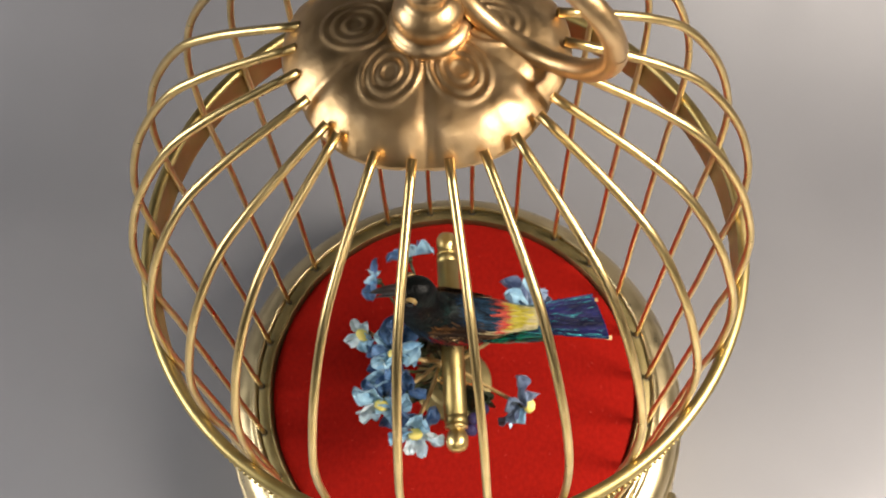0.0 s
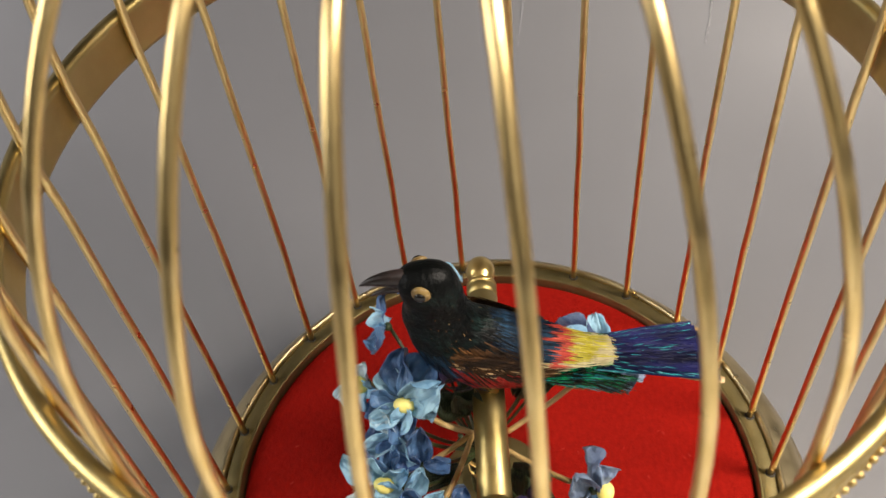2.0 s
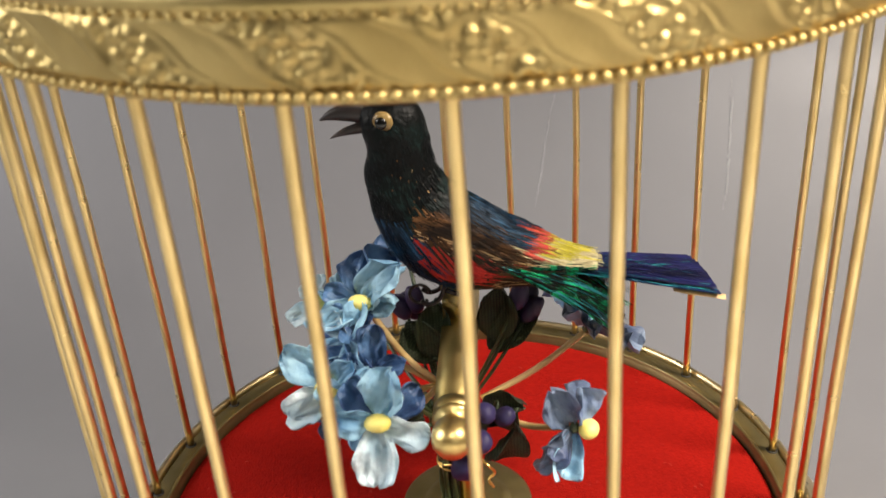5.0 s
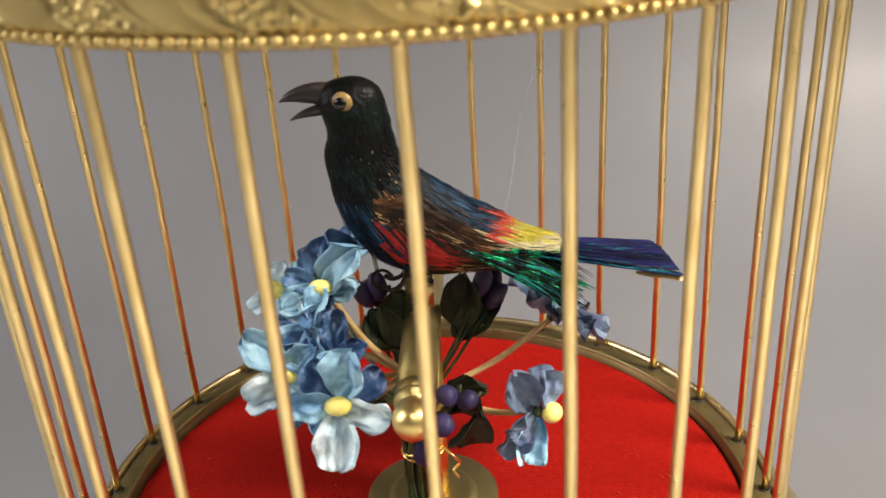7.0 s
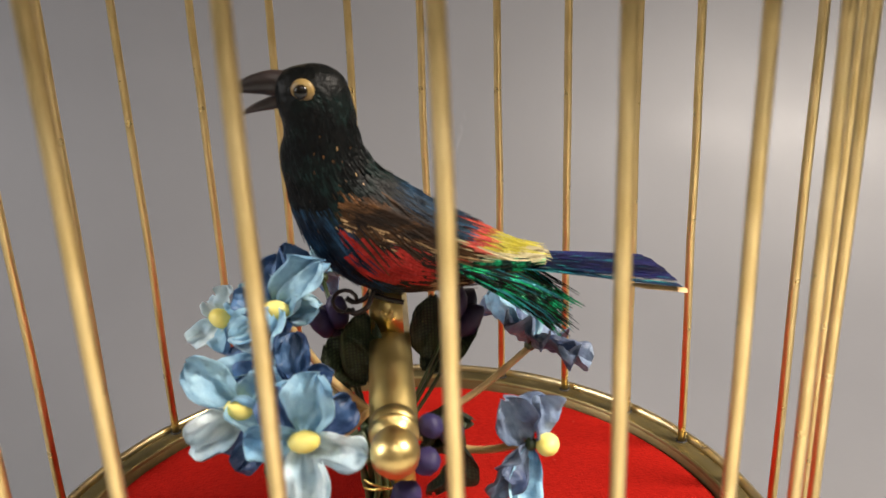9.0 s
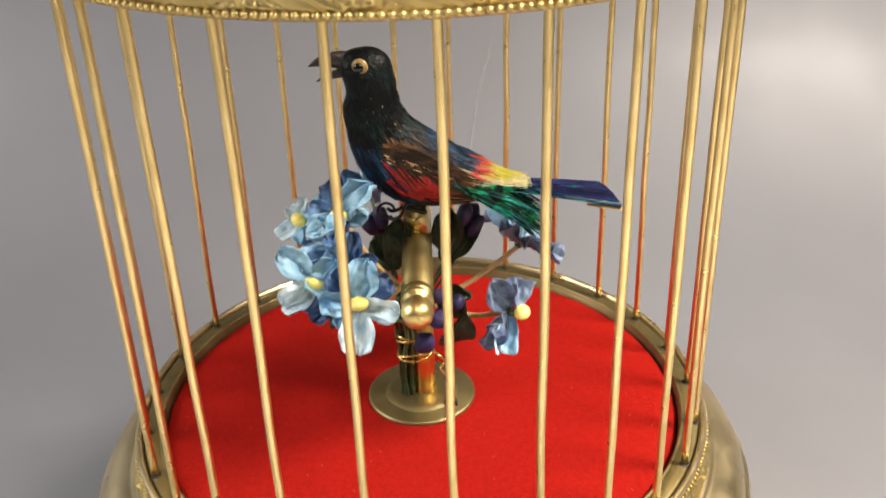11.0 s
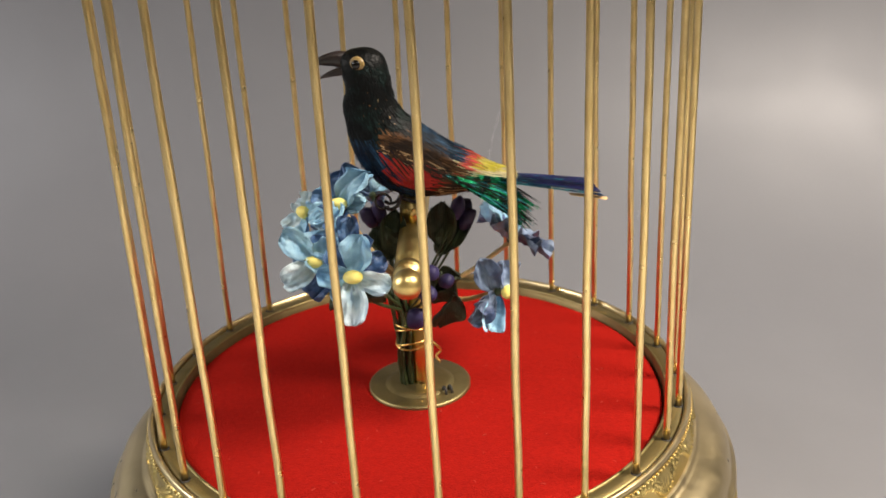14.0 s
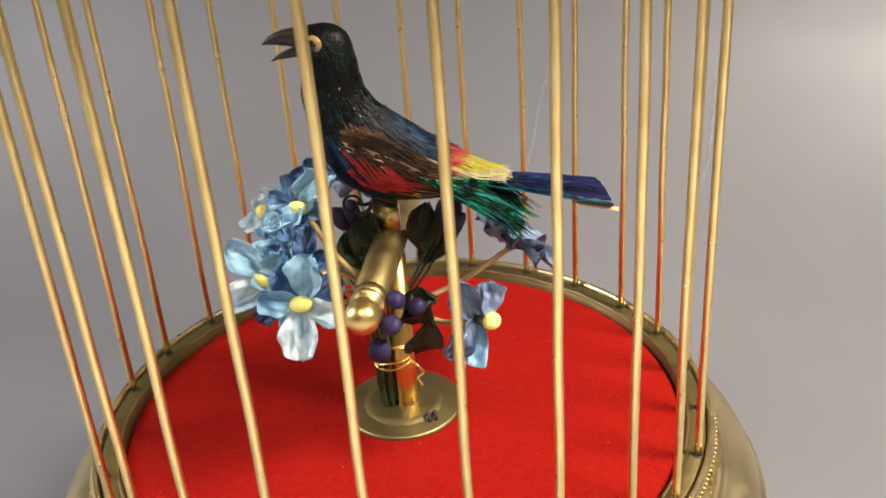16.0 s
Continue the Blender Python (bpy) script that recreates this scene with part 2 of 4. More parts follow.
def spline(points, n):
    """n + 1 points on a smooth curve through the given ones."""
    pts = [Vector(p) for p in points]
    pts = [pts[0] * 2 - pts[1]] + pts + [pts[-1] * 2 - pts[-2]]
    out = []
    for i in range(n + 1):
        s = i / n * (len(pts) - 3)
        k = min(int(s), len(pts) - 4)
        u = s - k
        a, b, c, d = pts[k:k + 4]
        out.append(0.5 * (2 * b + (c - a) * u + (2 * a - 5 * b + 4 * c - d) * u * u + (3 * b - a - 3 * c + d) * u ** 3))
    return out


def ball(bm, at, radius, squash=(1, 1, 1), mat=0, u=12, v=8, turn=None):
    m = Matrix.Translation(at) @ (turn.to_4x4() if turn else Matrix.Identity(4)) @ Matrix.Diagonal((radius * squash[0], radius * squash[1], radius * squash[2], 1))
    made = bmesh.ops.create_uvsphere(bm, u_segments=u, v_segments=v, radius=1, matrix=m)
    for fc in {f for w in made["verts"] for f in w.link_faces}:
        fc.material_index = mat
    return bm


def frame_to(direction, about=0.0):
    """A turn whose z axis points along direction, spun about it."""
    q = Vector(direction).to_track_quat("Z", "Y").to_matrix()
    return q @ Matrix.Rotation(about, 3, "Z")


# ---------------------------------------------------------------- room and grey sheet
CREASE_A = [(0.271, 2.458, 0.212), (0.193, 2.289, -0.022), (0.133, 1.997, -0.292)]
CREASE_B = [(0.943, 2.380, 0.094), (0.912, 2.172, -0.146), (0.870, 1.974, -0.309)]


def sheet():
    """A seamless grey sheet: flat under the cage, swept up behind it."""
    prof = [(-0.160, 0), (-0.10, 0), (0.0, 0), (0.05, 0), (0.10, 0)]
    rad = 0.17
    for i in range(1, 17):
        a = i / 16 * math.radians(84)
        prof.append((0.10 + rad * math.sin(a), rad * (1 - math.cos(a))))
    y, z = prof[-1]
    for i in range(1, 6):
        prof.append((y + 0.02 * i, z + 0.19 * i))
    bm = bmesh.new()
    cols = 60
    grid = []
    for y, z in prof:
        grid.append([bm.verts.new((-1.1 + 2.2 * c / cols, y, z)) for c in range(cols + 1)])
    for a, b in zip(grid, grid[1:]):
        for c in range(cols):
            bm.faces.new((a[c], a[c + 1], b[c + 1], b[c]))
    me = bpy.data.meshes.new("backdrop")
    for fc in bm.faces:
        fc.smooth = True
    bm.to_mesh(me)
    bm.free()
    me.materials.append(SHEET)
    ob = new("backdrop", me)
    mod = ob.modifiers.new("thickness", "SOLIDIFY")
    mod.thickness, mod.offset = 0.002, -1
    # thin pale strips along the creases carry their glint in the colour
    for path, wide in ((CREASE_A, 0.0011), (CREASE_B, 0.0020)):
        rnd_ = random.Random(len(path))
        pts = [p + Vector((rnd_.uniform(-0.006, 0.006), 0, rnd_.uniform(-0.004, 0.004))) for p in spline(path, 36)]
        part("crease", tube(pts, [wide * (0.35 + 0.65 * math.sin(math.pi * (i + 0.6) / 38)) * rnd_.uniform(0.5, 1.2) for i in range(37)], 6), CREASE, ob, "thin crease in the sheet, its glint put in as pale colour")
    return tagged(ob, "smooth grey seamless photo sheet curving up behind the cage", "backdrop", kind="structure")


def slab(name, lo, hi, mat, label):
    bm = bmesh.new()
    bmesh.ops.create_cube(bm, size=1, matrix=Matrix.Translation([(a + b) / 2 for a, b in zip(lo, hi)]) @ Matrix.Diagonal([b - a for a, b in zip(lo, hi)] + [1]))
    me = bpy.data.meshes.new(name)
    bm.to_mesh(me)
    bm.free()
    me.materials.append(mat)
    return tagged(new(name, me), label, name.split("_")[0], kind="structure")


sheet()
# bare in front of the sheet, out of view: an added reflector for the brass
slab("floor", (-2.2, -2.2, -0.053), (2.2, 2.2, -0.003), BOUNCE_TABLE, "unseen white table top added to bounce light onto the brass")
slab("wall_north", (-2.2, 2.2, -0.053), (2.2, 2.3, 1.9), WALL, "plain painted room wall")
slab("wall_south", (-2.2, -2.3, -0.053), (2.2, -2.2, 1.9), WALL, "plain painted room wall")
slab("wall_east", (2.2, -2.3, -0.053), (2.3, 2.3, 1.9), WALL, "plain painted room wall")
slab("wall_west", (-2.3, -2.3, -0.053), (-2.2, 2.3, 1.9), WALL, "plain painted room wall")
slab("ceiling", (-2.3, -2.3, 1.9), (2.3, 2.3, 1.95), WALL, "plain painted room ceiling")

# ---------------------------------------------------------------- bird cage
WIRES = 26
STEP = 2 * math.pi / WIRES
cage = tagged(empty("bird_cage"), "round gilt brass bird cage with embossed bands on a turned base", "bird cage")


def hash2(i, j):
    s = math.sin(i * 127.1 + j * 311.7) * 43758.5453
    return s - math.floor(s)


def knobs(u, v, cell):
    """Height of a crowd of small rounded knobs at the place (u, v)."""
    x, y = u / cell, v / cell
    best = 9.0
    for i in (-1, 0, 1):
        for j in (-1, 0, 1):
            a, b = math.floor(x) + i, math.floor(y) + j
            dx, dy = a + 0.08 + 0.84 * hash2(a, b) - x, b + 0.08 + 0.84 * hash2(a + 57, b + 31) - y
            best = min(best, dx * dx + dy * dy)
    return math.sqrt(max(0.0, 1 - best / 0.36)) if best < 0.36 else 0.0


def relief(t, v, periods, height, length):
    """Embossed pattern: slanting plain ribbons with raised edges between crowds of blossoms. t in turns, v from 0 to 1."""
    p = (t * periods + v * 0.66 + 0.06 * math.sin(6.28 * v) + 0.20) % 1.0
    plain = 0.46
    rim_ = math.exp(-((p - plain) / 0.050) ** 4) + 0.5 * math.exp(-((p - 0.02) / 0.026) ** 2)
    if p < plain:
        return height * (0.22 + 0.22 * math.sin(p / plain * math.pi) + 0.65 * rim_)
    q = (p - plain) / (1 - plain)
    fade = min(1.0, 4 * min(q, 1 - q)) * min(1.0, 6 * min(v, 1 - v))
    return height * (0.12 + 0.65 * rim_ + fade * (0.80 * knobs(t * length, v * height * 10, height * 2.1) + 0.18 * knobs(t * length + 3.3, v * height * 10 + 1.7, height * 1.2)))


def swag(t, v, periods, height, length):
    """Chased pattern: hanging swags of small beads with plain ovals between them."""
    p = (t * periods) % 1.0
    c = 0.50 + 0.30 * math.cos(2 * math.pi * p)
    d = v - c
    edge = min(1.0, 8 * min(v, 1 - v))
    beads = (0.5 + 0.5 * math.cos(2 * math.pi * p * 15)) * math.exp(-(d / 0.075) ** 2)
    grains = knobs(t * length, v * 0.081, 0.0078) * math.exp(-((d - 0.20) / 0.20) ** 2) * (0.35 + 0.65 * abs(math.cos(math.pi * p)))
    x, y = (p - 0.5) / 0.30, (v - 0.62) / 0.26
    oval = math.sqrt(max(0.0, 1 - x * x - y * y))
    return height * edge * (0.10 + 0.85 * max(beads, grains) + 0.30 * oval)


def floral(t, v, periods, height, length):
    """Chased pattern: curling leaves with veins on a stippled ground."""
    p = (t * periods) % 1.0
    side = 1 if p < 0.5 else -1
    x, y = (p % 0.5) * 2 - 0.5, (v - 0.5) * side
    bend = x - 0.30 * math.sin(3.0 * y)
    wide = 0.30 * math.sqrt(max(0.0, 1 - (2.1 * y) ** 2))
    rim_ = min(1.0, 8 * min(v, 1 - v))
    if abs(bend) < wide:
        e = abs(bend) / wide
        return height * rim_ * (0.55 + 0.45 * math.sqrt(1 - e * e) - 0.30 * math.exp(-(e / 0.10) ** 2) - 0.16 * (0.5 + 0.5 * math.sin(34 * y + 9 * e)))
    return height * rim_ * (0.10 + 0.55 * knobs(t * length, v * height * 12, height * 1.35))


def embossed(profile, periods, height, seg, rows, pattern=relief):
    """A turned band whose outer face carries the relief. profile: (radius, height) at its lower and upper edge."""
    (r0, z0), (r1, z1) = profile
    nr, nz = (z1 - z0), -(r1 - r0)
    ln = math.hypot(nr, nz)
    nr, nz = nr / ln, nz / ln
    verts, faces = [], []
    for j in range(rows + 1):
        v = j / rows
        for i in range(seg):
            t = i / seg
            h = pattern(t, v, periods, height, 2 * math.pi * r0) if 0 < j < rows else 0.0
            r, z = r0 + (r1 - r0) * v + nr * h, z0 + (z1 - z0) * v + nz * h
            verts.append((r * math.cos(t * 2 * math.pi), r * math.sin(t * 2 * math.pi), z))
    for j in range(rows):
        for i in range(seg):
            k = (i + 1) % seg
            faces.append((j * seg + i, j * seg + k, (j + 1) * seg + k, (j + 1) * seg + i))
    return verts, faces


def raw_part(name, verts, faces, mat, parent, label=""):
    me = bpy.data.meshes.new(name)
    me.from_pydata([(x * U, y * U, z * U + ZF) for x, y, z in verts], [], faces)
    me.materials.append(mat)
    me.polygons.foreach_set("use_smooth", [True] * len(me.polygons))
    me.update()
    ob = new(name, me)
    ob.parent = parent
    if label:
        ob["label"] = label
    return ob


def bead_row(name, radius, z, count, size, parent, label, skip=()):
    """A row of small round beads, joined."""
    verts, faces = [], []
    shape = [(math.cos(b) * math.cos(a), math.cos(b) * math.sin(a), math.sin(b)) for b in (-0.6, 0.35) for a in [k * math.pi / 3 for k in range(6)]]
    for n in range(count):
        if n in skip:
            continue
        a = 2 * math.pi * n / count
        c = (radius * math.cos(a), radius * math.sin(a), z)
        s = size * (0.93 + 0.14 * hash2(n, 3))
        o = len(verts)
        verts += [(c[0] + s * x, c[1] + s * y, c[2] + s * w) for x, y, w in shape] + [(c[0], c[1], c[2] + s), (c[0], c[1], c[2] - s)]
        for k in range(6):
            l = (k + 1) % 6
            faces += [(o + k, o + l, o + 6 + l, o + 6 + k), (o + 6 + k, o + 6 + l, o + 12), (o + l, o + k, o + 13)]
    return tagged(raw_part(name, verts, faces, RELIEF_BRASS, parent, label), kind="stuff")


# base, from the felt's edge outwards and down to the table
part("ledge", revolve([(0.626, -0.055), (0.629, -0.012), (0.634, -0.006), (0.640, -0.004), (0.668, -0.003), (0.672, -0.006), (0.674, -0.020)], 192), PLATE_BRASS, cage, "dull brass ledge that holds the wires")
part("inner_lip", revolve([(0.630, -0.010), (0.631, -0.003), (0.634, 0.000), (0.638, -0.003), (0.639, -0.008)], 192), PLATE_BRASS, cage, "thin dull brass lip round the felt")
part("rim", revolve([(0.674, -0.024), (0.676, -0.004), (0.679, 0.003), (0.684, 0.005), (0.690, 0.002), (0.692, -0.006), (0.688, -0.012), (0.684, -0.05)], 192), BASE_BRASS, cage, "turned brass rim with fine grooves")
v_, f_ = embossed([(0.703, -0.092), (0.690, -0.012)], 26, 0.0085, 2400, 26, swag)
raw_part("upper_embossed_band", v_, f_, BAND_BRASS, cage, "embossed brass band with beading")
bead_row("upper_beading", 0.693, -0.017, 300, 0.0042, cage, "row of fine brass beads")
part("base_body", revolve([(0.690, -0.088), (0.706, -0.088), (0.712, -0.092), (0.711, -0.098), (0.724, -0.100), (0.745, -0.104), (0.767, -0.116), (0.784, -0.134), (0.795, -0.156), (0.799, -0.176),
                           (0.806, -0.178), (0.811, -0.184), (0.809, -0.192), (0.803, -0.196), (0.798, -0.22)], 192), BASE_BRASS, cage, "polished pale brass moulding")
bead_row("lower_beading", 0.807, -0.203, 320, 0.0050, cage, "row of fine brass beads")
v_, f_ = embossed([(0.818, -0.42), (0.802, -0.208)], 18, 0.012, 1440, 36, floral)
raw_part("lower_embossed_band", v_, f_, BAND_BRASS, cage, "flared embossed brass skirt")
part("foot_ring", revolve([(0.816, -0.42), (0.832, -0.425), (0.838, -0.44), (0.836, -0.46), (0.846, -0.50), (0.862, -0.54), (0.864, -0.60), (0.856, -0.62), (0.70, -0.62), (0.70, -0.60)], 160), BASE_BRASS, cage)
for k in range(4):
    bm = bmesh.new()
    bmesh.ops.create_cube(bm, size=1, matrix=Matrix.Translation((0.820, 0, -0.475)) @ Matrix.Rotation(math.radians(7), 4, "Y") @ Matrix.Diagonal((0.050, 0.075, 0.29, 1)))
    bmesh.ops.bevel(bm, geom=bm.edges[:], offset=0.010, segments=2, affect="EDGES")
    bmesh.ops.rotate(bm, verts=bm.verts, cent=(0, 0, 0), matrix=Matrix.Rotation(math.radians(-25 + 90 * k), 3, "Z"))
    part("foot", bm, BASE_BRASS, cage, "brass foot strap on the skirt")
bm = tube([(0.708 + 0.004 * math.sin(2 * math.pi * q / 24), 0.011 * math.cos(2 * math.pi * q / 24), -0.052 + 0.024 * math.sin(2 * math.pi * q / 24)) for q in range(25)], 0.0055, 8, cap=False)
ball(bm, (0.704, 0, -0.028), 0.010, (0.8, 1.1, 0.8), 0, 12, 8)
bmesh.ops.rotate(bm, verts=bm.verts, cent=(0, 0, 0), matrix=Matrix.Rotation(math.radians(-109.5), 3, "Z"))
part("latch", bm, DARK, cage, "small dark loop hanging on the embossed band")
part("felt_floor", revolve([(0, -0.020), (0.2, -0.020), (0.4, -0.020), (0.615, -0.0205), (0.622, -0.024), (0.624, -0.035)], 160), FELT, cage, "bright red felt floor of the cage")

# one upright wire that bends over into the dome, copied round
WIRE_PROFILE = [(0.6625, -0.01), (0.662, 0.30), (0.661, 0.70), (0.660, 1.05), (0.664, 1.20), (0.650, 1.385), (0.603, 1.535), (0.545, 1.645), (0.477, 1.732), (0.412, 1.777), (0.345, 1.810), (0.225, 1.858)]
high = [tuple(p) for p in spline([(r, 0, z) for r, z in WIRE_PROFILE[3:]], 28)]


def wire_path(seed):
    """The run of one wire, not quite straight: gentle kinks that fade out at its foot."""
    low = [(float(np.interp(z, [p[1] for p in WIRE_PROFILE[:4]], [p[0] for p in WIRE_PROFILE[:4]])), 0, z) for z in [-0.01 + 1.06 * i / 22 for i in range(22)]]
    out = []
    for r, y, z in low + high:
        fade = min(1.0, max(0.0, z + 0.01) * 4)
        out.append((r + 0.0022 * fade * noise.noise(Vector((z * 3.2, seed * 7.7, 0))), y + 0.0030 * fade * noise.noise(Vector((z * 4.1, seed * 3.9, 5))), z))
    return out


# slight unevenness of each wire round the ring, at its foot and at the hoop
FOOT_OFF = [0.0062, 0.0052, 0.0076, 0.0037, 0.0082, 0.0072, 0.0031, 0.0043, 0.0005, -0.0022, -0.0067, -0.0038, -0.0057, -0.0008, -0.0058, -0.0045, -0.0036, -0.0018, -0.003, -0.0001, 0.0003, 0.0044, 0.0052, -0.0019, -0.0033, 0.003]
HOOP_OFF = [0.0009, 0.0024, 0.0042, 0.0056, 0.0072, 0.0, 0.0, 0.0, 0.0041, 0.017, -0.0015, -0.0035, -0.009, -0.002, -0.0121, -0.0085, -0.007, -0.007, -0.0111, 0.0042, 0.0, 0.0, 0.0, 0.0, -0.0168, -0.0046]
wire_meshes = []
for k in range(WIRES):
    if len(wire_meshes) < 9:
        o = part("wire", tube(wire_path(k), 0.0081, 14), WIRE_BRASS, cage)
        wire_meshes.append(o.data)
    else:
        o = new("wire", wire_meshes[k * 4 % 9])
        o.parent = cage
    o["label"] = "slim gilt brass upright wire curving into the dome"
    lean = Matrix.Translation((0, FOOT_OFF[k] * U, ZF)) @ Matrix.Rotation(-(HOOP_OFF[k] - FOOT_OFF[k]) / 1.1, 4, "X") @ Matrix.Translation((0, 0, -ZF))
    o.matrix_basis = Matrix.Rotation(-math.pi / 2 + STEP * (k - 0.5), 4, "Z") @ lean

# near-black rings on the ledge: the shade in the sockets at the wires' feet, put in as colour
socket_shade_mesh = None
for k in range(WIRES):
    if socket_shade_mesh is None:
        bm = revolve([(0.0074, -0.0040), (0.0076, -0.0016), (0.0104, -0.0012), (0.0118, -0.0022), (0.0122, -0.0045)], 20)
        bmesh.ops.translate(bm, verts=bm.verts, vec=(0.6625, 0, 0))
        o = part("socket", bm, DARK, cage)
        socket_shade_mesh = o.data
    else:
        o = new("socket", socket_shade_mesh)
        o.parent = cage
    o.matrix_basis = Matrix.Rotation(-math.pi / 2 + STEP * (k - 0.5), 4, "Z") @ Matrix.Translation((0, FOOT_OFF[k] * U, 0))

# loose fibres lying on the felt
fib = random.Random(21)
bm = bmesh.new()
for k in range(90):
    r_, a_ = 0.60 * math.sqrt(fib.random()), fib.uniform(0, 2 * math.pi)
    if r_ < 0.15:
        continue
    x_, y_, h_ = r_ * math.cos(a_), r_ * math.sin(a_), fib.uniform(0, math.pi)
    l_, c_ = fib.uniform(0.002, 0.006), fib.uniform(-0.002, 0.002)
    tube([(x_ + math.cos(h_) * l_ * q - math.sin(h_) * c_ * q * q, y_ + math.sin(h_) * l_ * q + math.cos(h_) * c_ * q * q, -0.0188 + 0.0016 * (1 - q * q)) for q in (-1, -0.4, 0.2, 0.8)], fib.uniform(0.0006, 0.0011), 4, bm)
tagged(part("lint", bm, LINT, cage, "pale fibres of lint on the red felt"), kind="stuff")

# embossed hoop round the top of the uprights
v_, f_ = embossed([(0.688, 1.101), (0.691, 1.170)], 26, 0.0070, 2080, 24)
hoop = raw_part("hoop", v_, f_, RELIEF_BRASS, cage, "wide embossed brass hoop with slanting ribbons and blossoms")
part("hoop_lining", revolve([(0.688, 1.101), (0.693, 1.093), (0.688, 1.089), (0.678, 1.091), (0.675, 1.100), (0.674, 1.175), (0.671, 1.182), (0.673, 1.190), (0.682, 1.194), (0.693, 1.191), (0.698, 1.183),
                             (0.694, 1.176), (0.691, 1.170)], 192), SATIN_BRASS, hoop, "smooth brass lining and rolled edge of the hoop")
front = range(151, 302)    # beads on the open side, each a piece of its own
bead_row("hoop_beading", 0.694, 1.098, 302, 0.0062, hoop, "row of round brass beads", front)
bead_mesh = None
for n in front:
    if bead_mesh is None:
        bm = bmesh.new()
        ball(bm, (0.694, 0, 1.098), 0.0062, (1, 1, 1), 0, 8, 6)
        o = part("bead", bm, RELIEF_BRASS, hoop)
        bead_mesh = o.data
    else:
        o = new("bead", bead_mesh)
        o.parent = hoop
    o.matrix_basis = Matrix.Rotation(2 * math.pi * (n + 0.12 * (hash2(n, 5) - 0.5)) / 302, 4, "Z")
bead_row("hoop_beading", 0.692, 1.172, 302, 0.0054, hoop, "row of round brass beads")


def cap_dish():
    """The lobed, embossed dish that closes the dome."""
    bm = bmesh.new()
    seg, rows = 240, 56
    grid = []
    for j in range(rows + 1):
        s = j / rows
        ring = []
        for i in range(seg):
            a = 2 * math.pi * i / seg
            lobe = abs(math.cos(3 * a))
            r = s * (0.236 + 0.012 * lobe ** 0.7)
            z = 1.905 - 0.046 * s ** 2.2 - 0.030 * max(0, (s - 0.72) / 0.28) ** 2
            groove = math.exp(-((lobe / 0.22) ** 2))
            z -= 0.007 * groove * s * s
            # embossed loops round the knob, and a hammered border
            pa = (a * 6 / (2 * math.pi) + 0.5) % 1.0 - 0.5
            px, py = pa * 2 * math.pi / 6 * max(r, 0.085), r - 0.112
            d = math.hypot(px / (0.92 + 2.2 * py), py / 1.12)
            if d < 0.058:
                z += 0.0034 * (0.5 + 0.5 * math.cos(d / 0.058 * 7 * math.pi)) * min(1, (0.058 - d) / 0.006) * min(1, d / 0.008)
            z += (0.0012 * noise.noise(Vector((r * math.cos(a) * 40, r * math.sin(a) * 40, 0))) + 0.0030 * noise.noise(Vector((r * math.cos(a) * 17, r * math.sin(a) * 17, 3)))) * min(1, max(0, s - 0.62) * 5)
            ring.append(bm.verts.new((-0.008 + r * math.cos(a), 0.014 + r * math.sin(a), z)))
        grid.append(ring)
    for a, b in zip(grid, grid[1:]):
        for i in range(seg):
            bm.faces.new((a[i], a[(i + 1) % seg], b[(i + 1) % seg], b[i]))
    lip = [bm.verts.new(v.co + Vector((0, 0, -0.007)) - Vector((v.co.x, v.co.y, 0)) * 0.035) for v in grid[-1]]
    for i in range(seg):
        bm.faces.new((grid[-1][i], grid[-1][(i + 1) % seg], lip[(i + 1) % seg], lip[i]))
    bmesh.ops.remove_doubles(bm, verts=grid[0], dist=1e-6)
    return bm


cap = part("dome_cap", cap_dish(), CAP_BRASS, cage, "lobed embossed rose-gold cap closing the dome")
part("knob", revolve([(0.066, 1.900), (0.069, 1.910), (0.062, 1.918), (0.052, 1.922), (0.056, 1.932), (0.058, 1.946), (0.051, 1.962), (0.040, 1.972), (0.032, 1.978), (0.036, 1.990), (0.032, 2.003), (0.019, 2.012), (0, 2.014)], 48),
     CAP_BRASS, cap, "stepped polished knob")
loop = []
e1, e2, mid = Vector((0.820, -0.572, 0.0)), Vector((0.133, 0.190, -0.973)), Vector((0.148, -0.070, 2.030))
for i in range(49):
    a = 2 * math.pi * i / 48
    loop.append(mid + (e1 * math.cos(a) + e2 * math.sin(a)) * 0.152)
part("carrying_ring", tube(loop, 0.0180, 16, cap=False), CAP_BRASS, cap, "plain round brass carrying ring, folded down")

# ---------------------------------------------------------------- perch
perch = tagged(empty("perch", (0, 0, ZF - 0.002)), "brass perch bar with ball ends on a round-plated post", "perch")
part("base_plate", revolve([(0, -0.0035), (0.072, -0.0040), (0.082, -0.0055), (0.088, -0.0095), (0.092, -0.0112), (0.128, -0.0105), (0.133, -0.013), (0.133, -0.0205)], 96), PLATE_BRASS, perch, "dull olive brass round plate")
bm = revolve([(0.0285, -0.010), (0.0285, -0.002), (0.0262, 0.001), (0.0260, 0.02), (0.0260, 0.37), (0.0, 0.37)], 40)
bmesh.ops.translate(bm, verts=bm.verts, vec=(0.009, 0.0, 0))
part("post", bm, AMBER_BRASS, perch, "polished golden post")
bar = revolve([(0, -0.275), (0.028, -0.275), (0.0345, -0.270), (0.0345, -0.252), (0.0325, -0.250), (0.0325, -0.246), (0.0345, -0.244), (0.0345, 0.244), (0.0325, 0.246), (0.0325, 0.250), (0.0345, 0.252), (0.0345, 0.270), (0.028, 0.280), (0, 0.280)], 40)
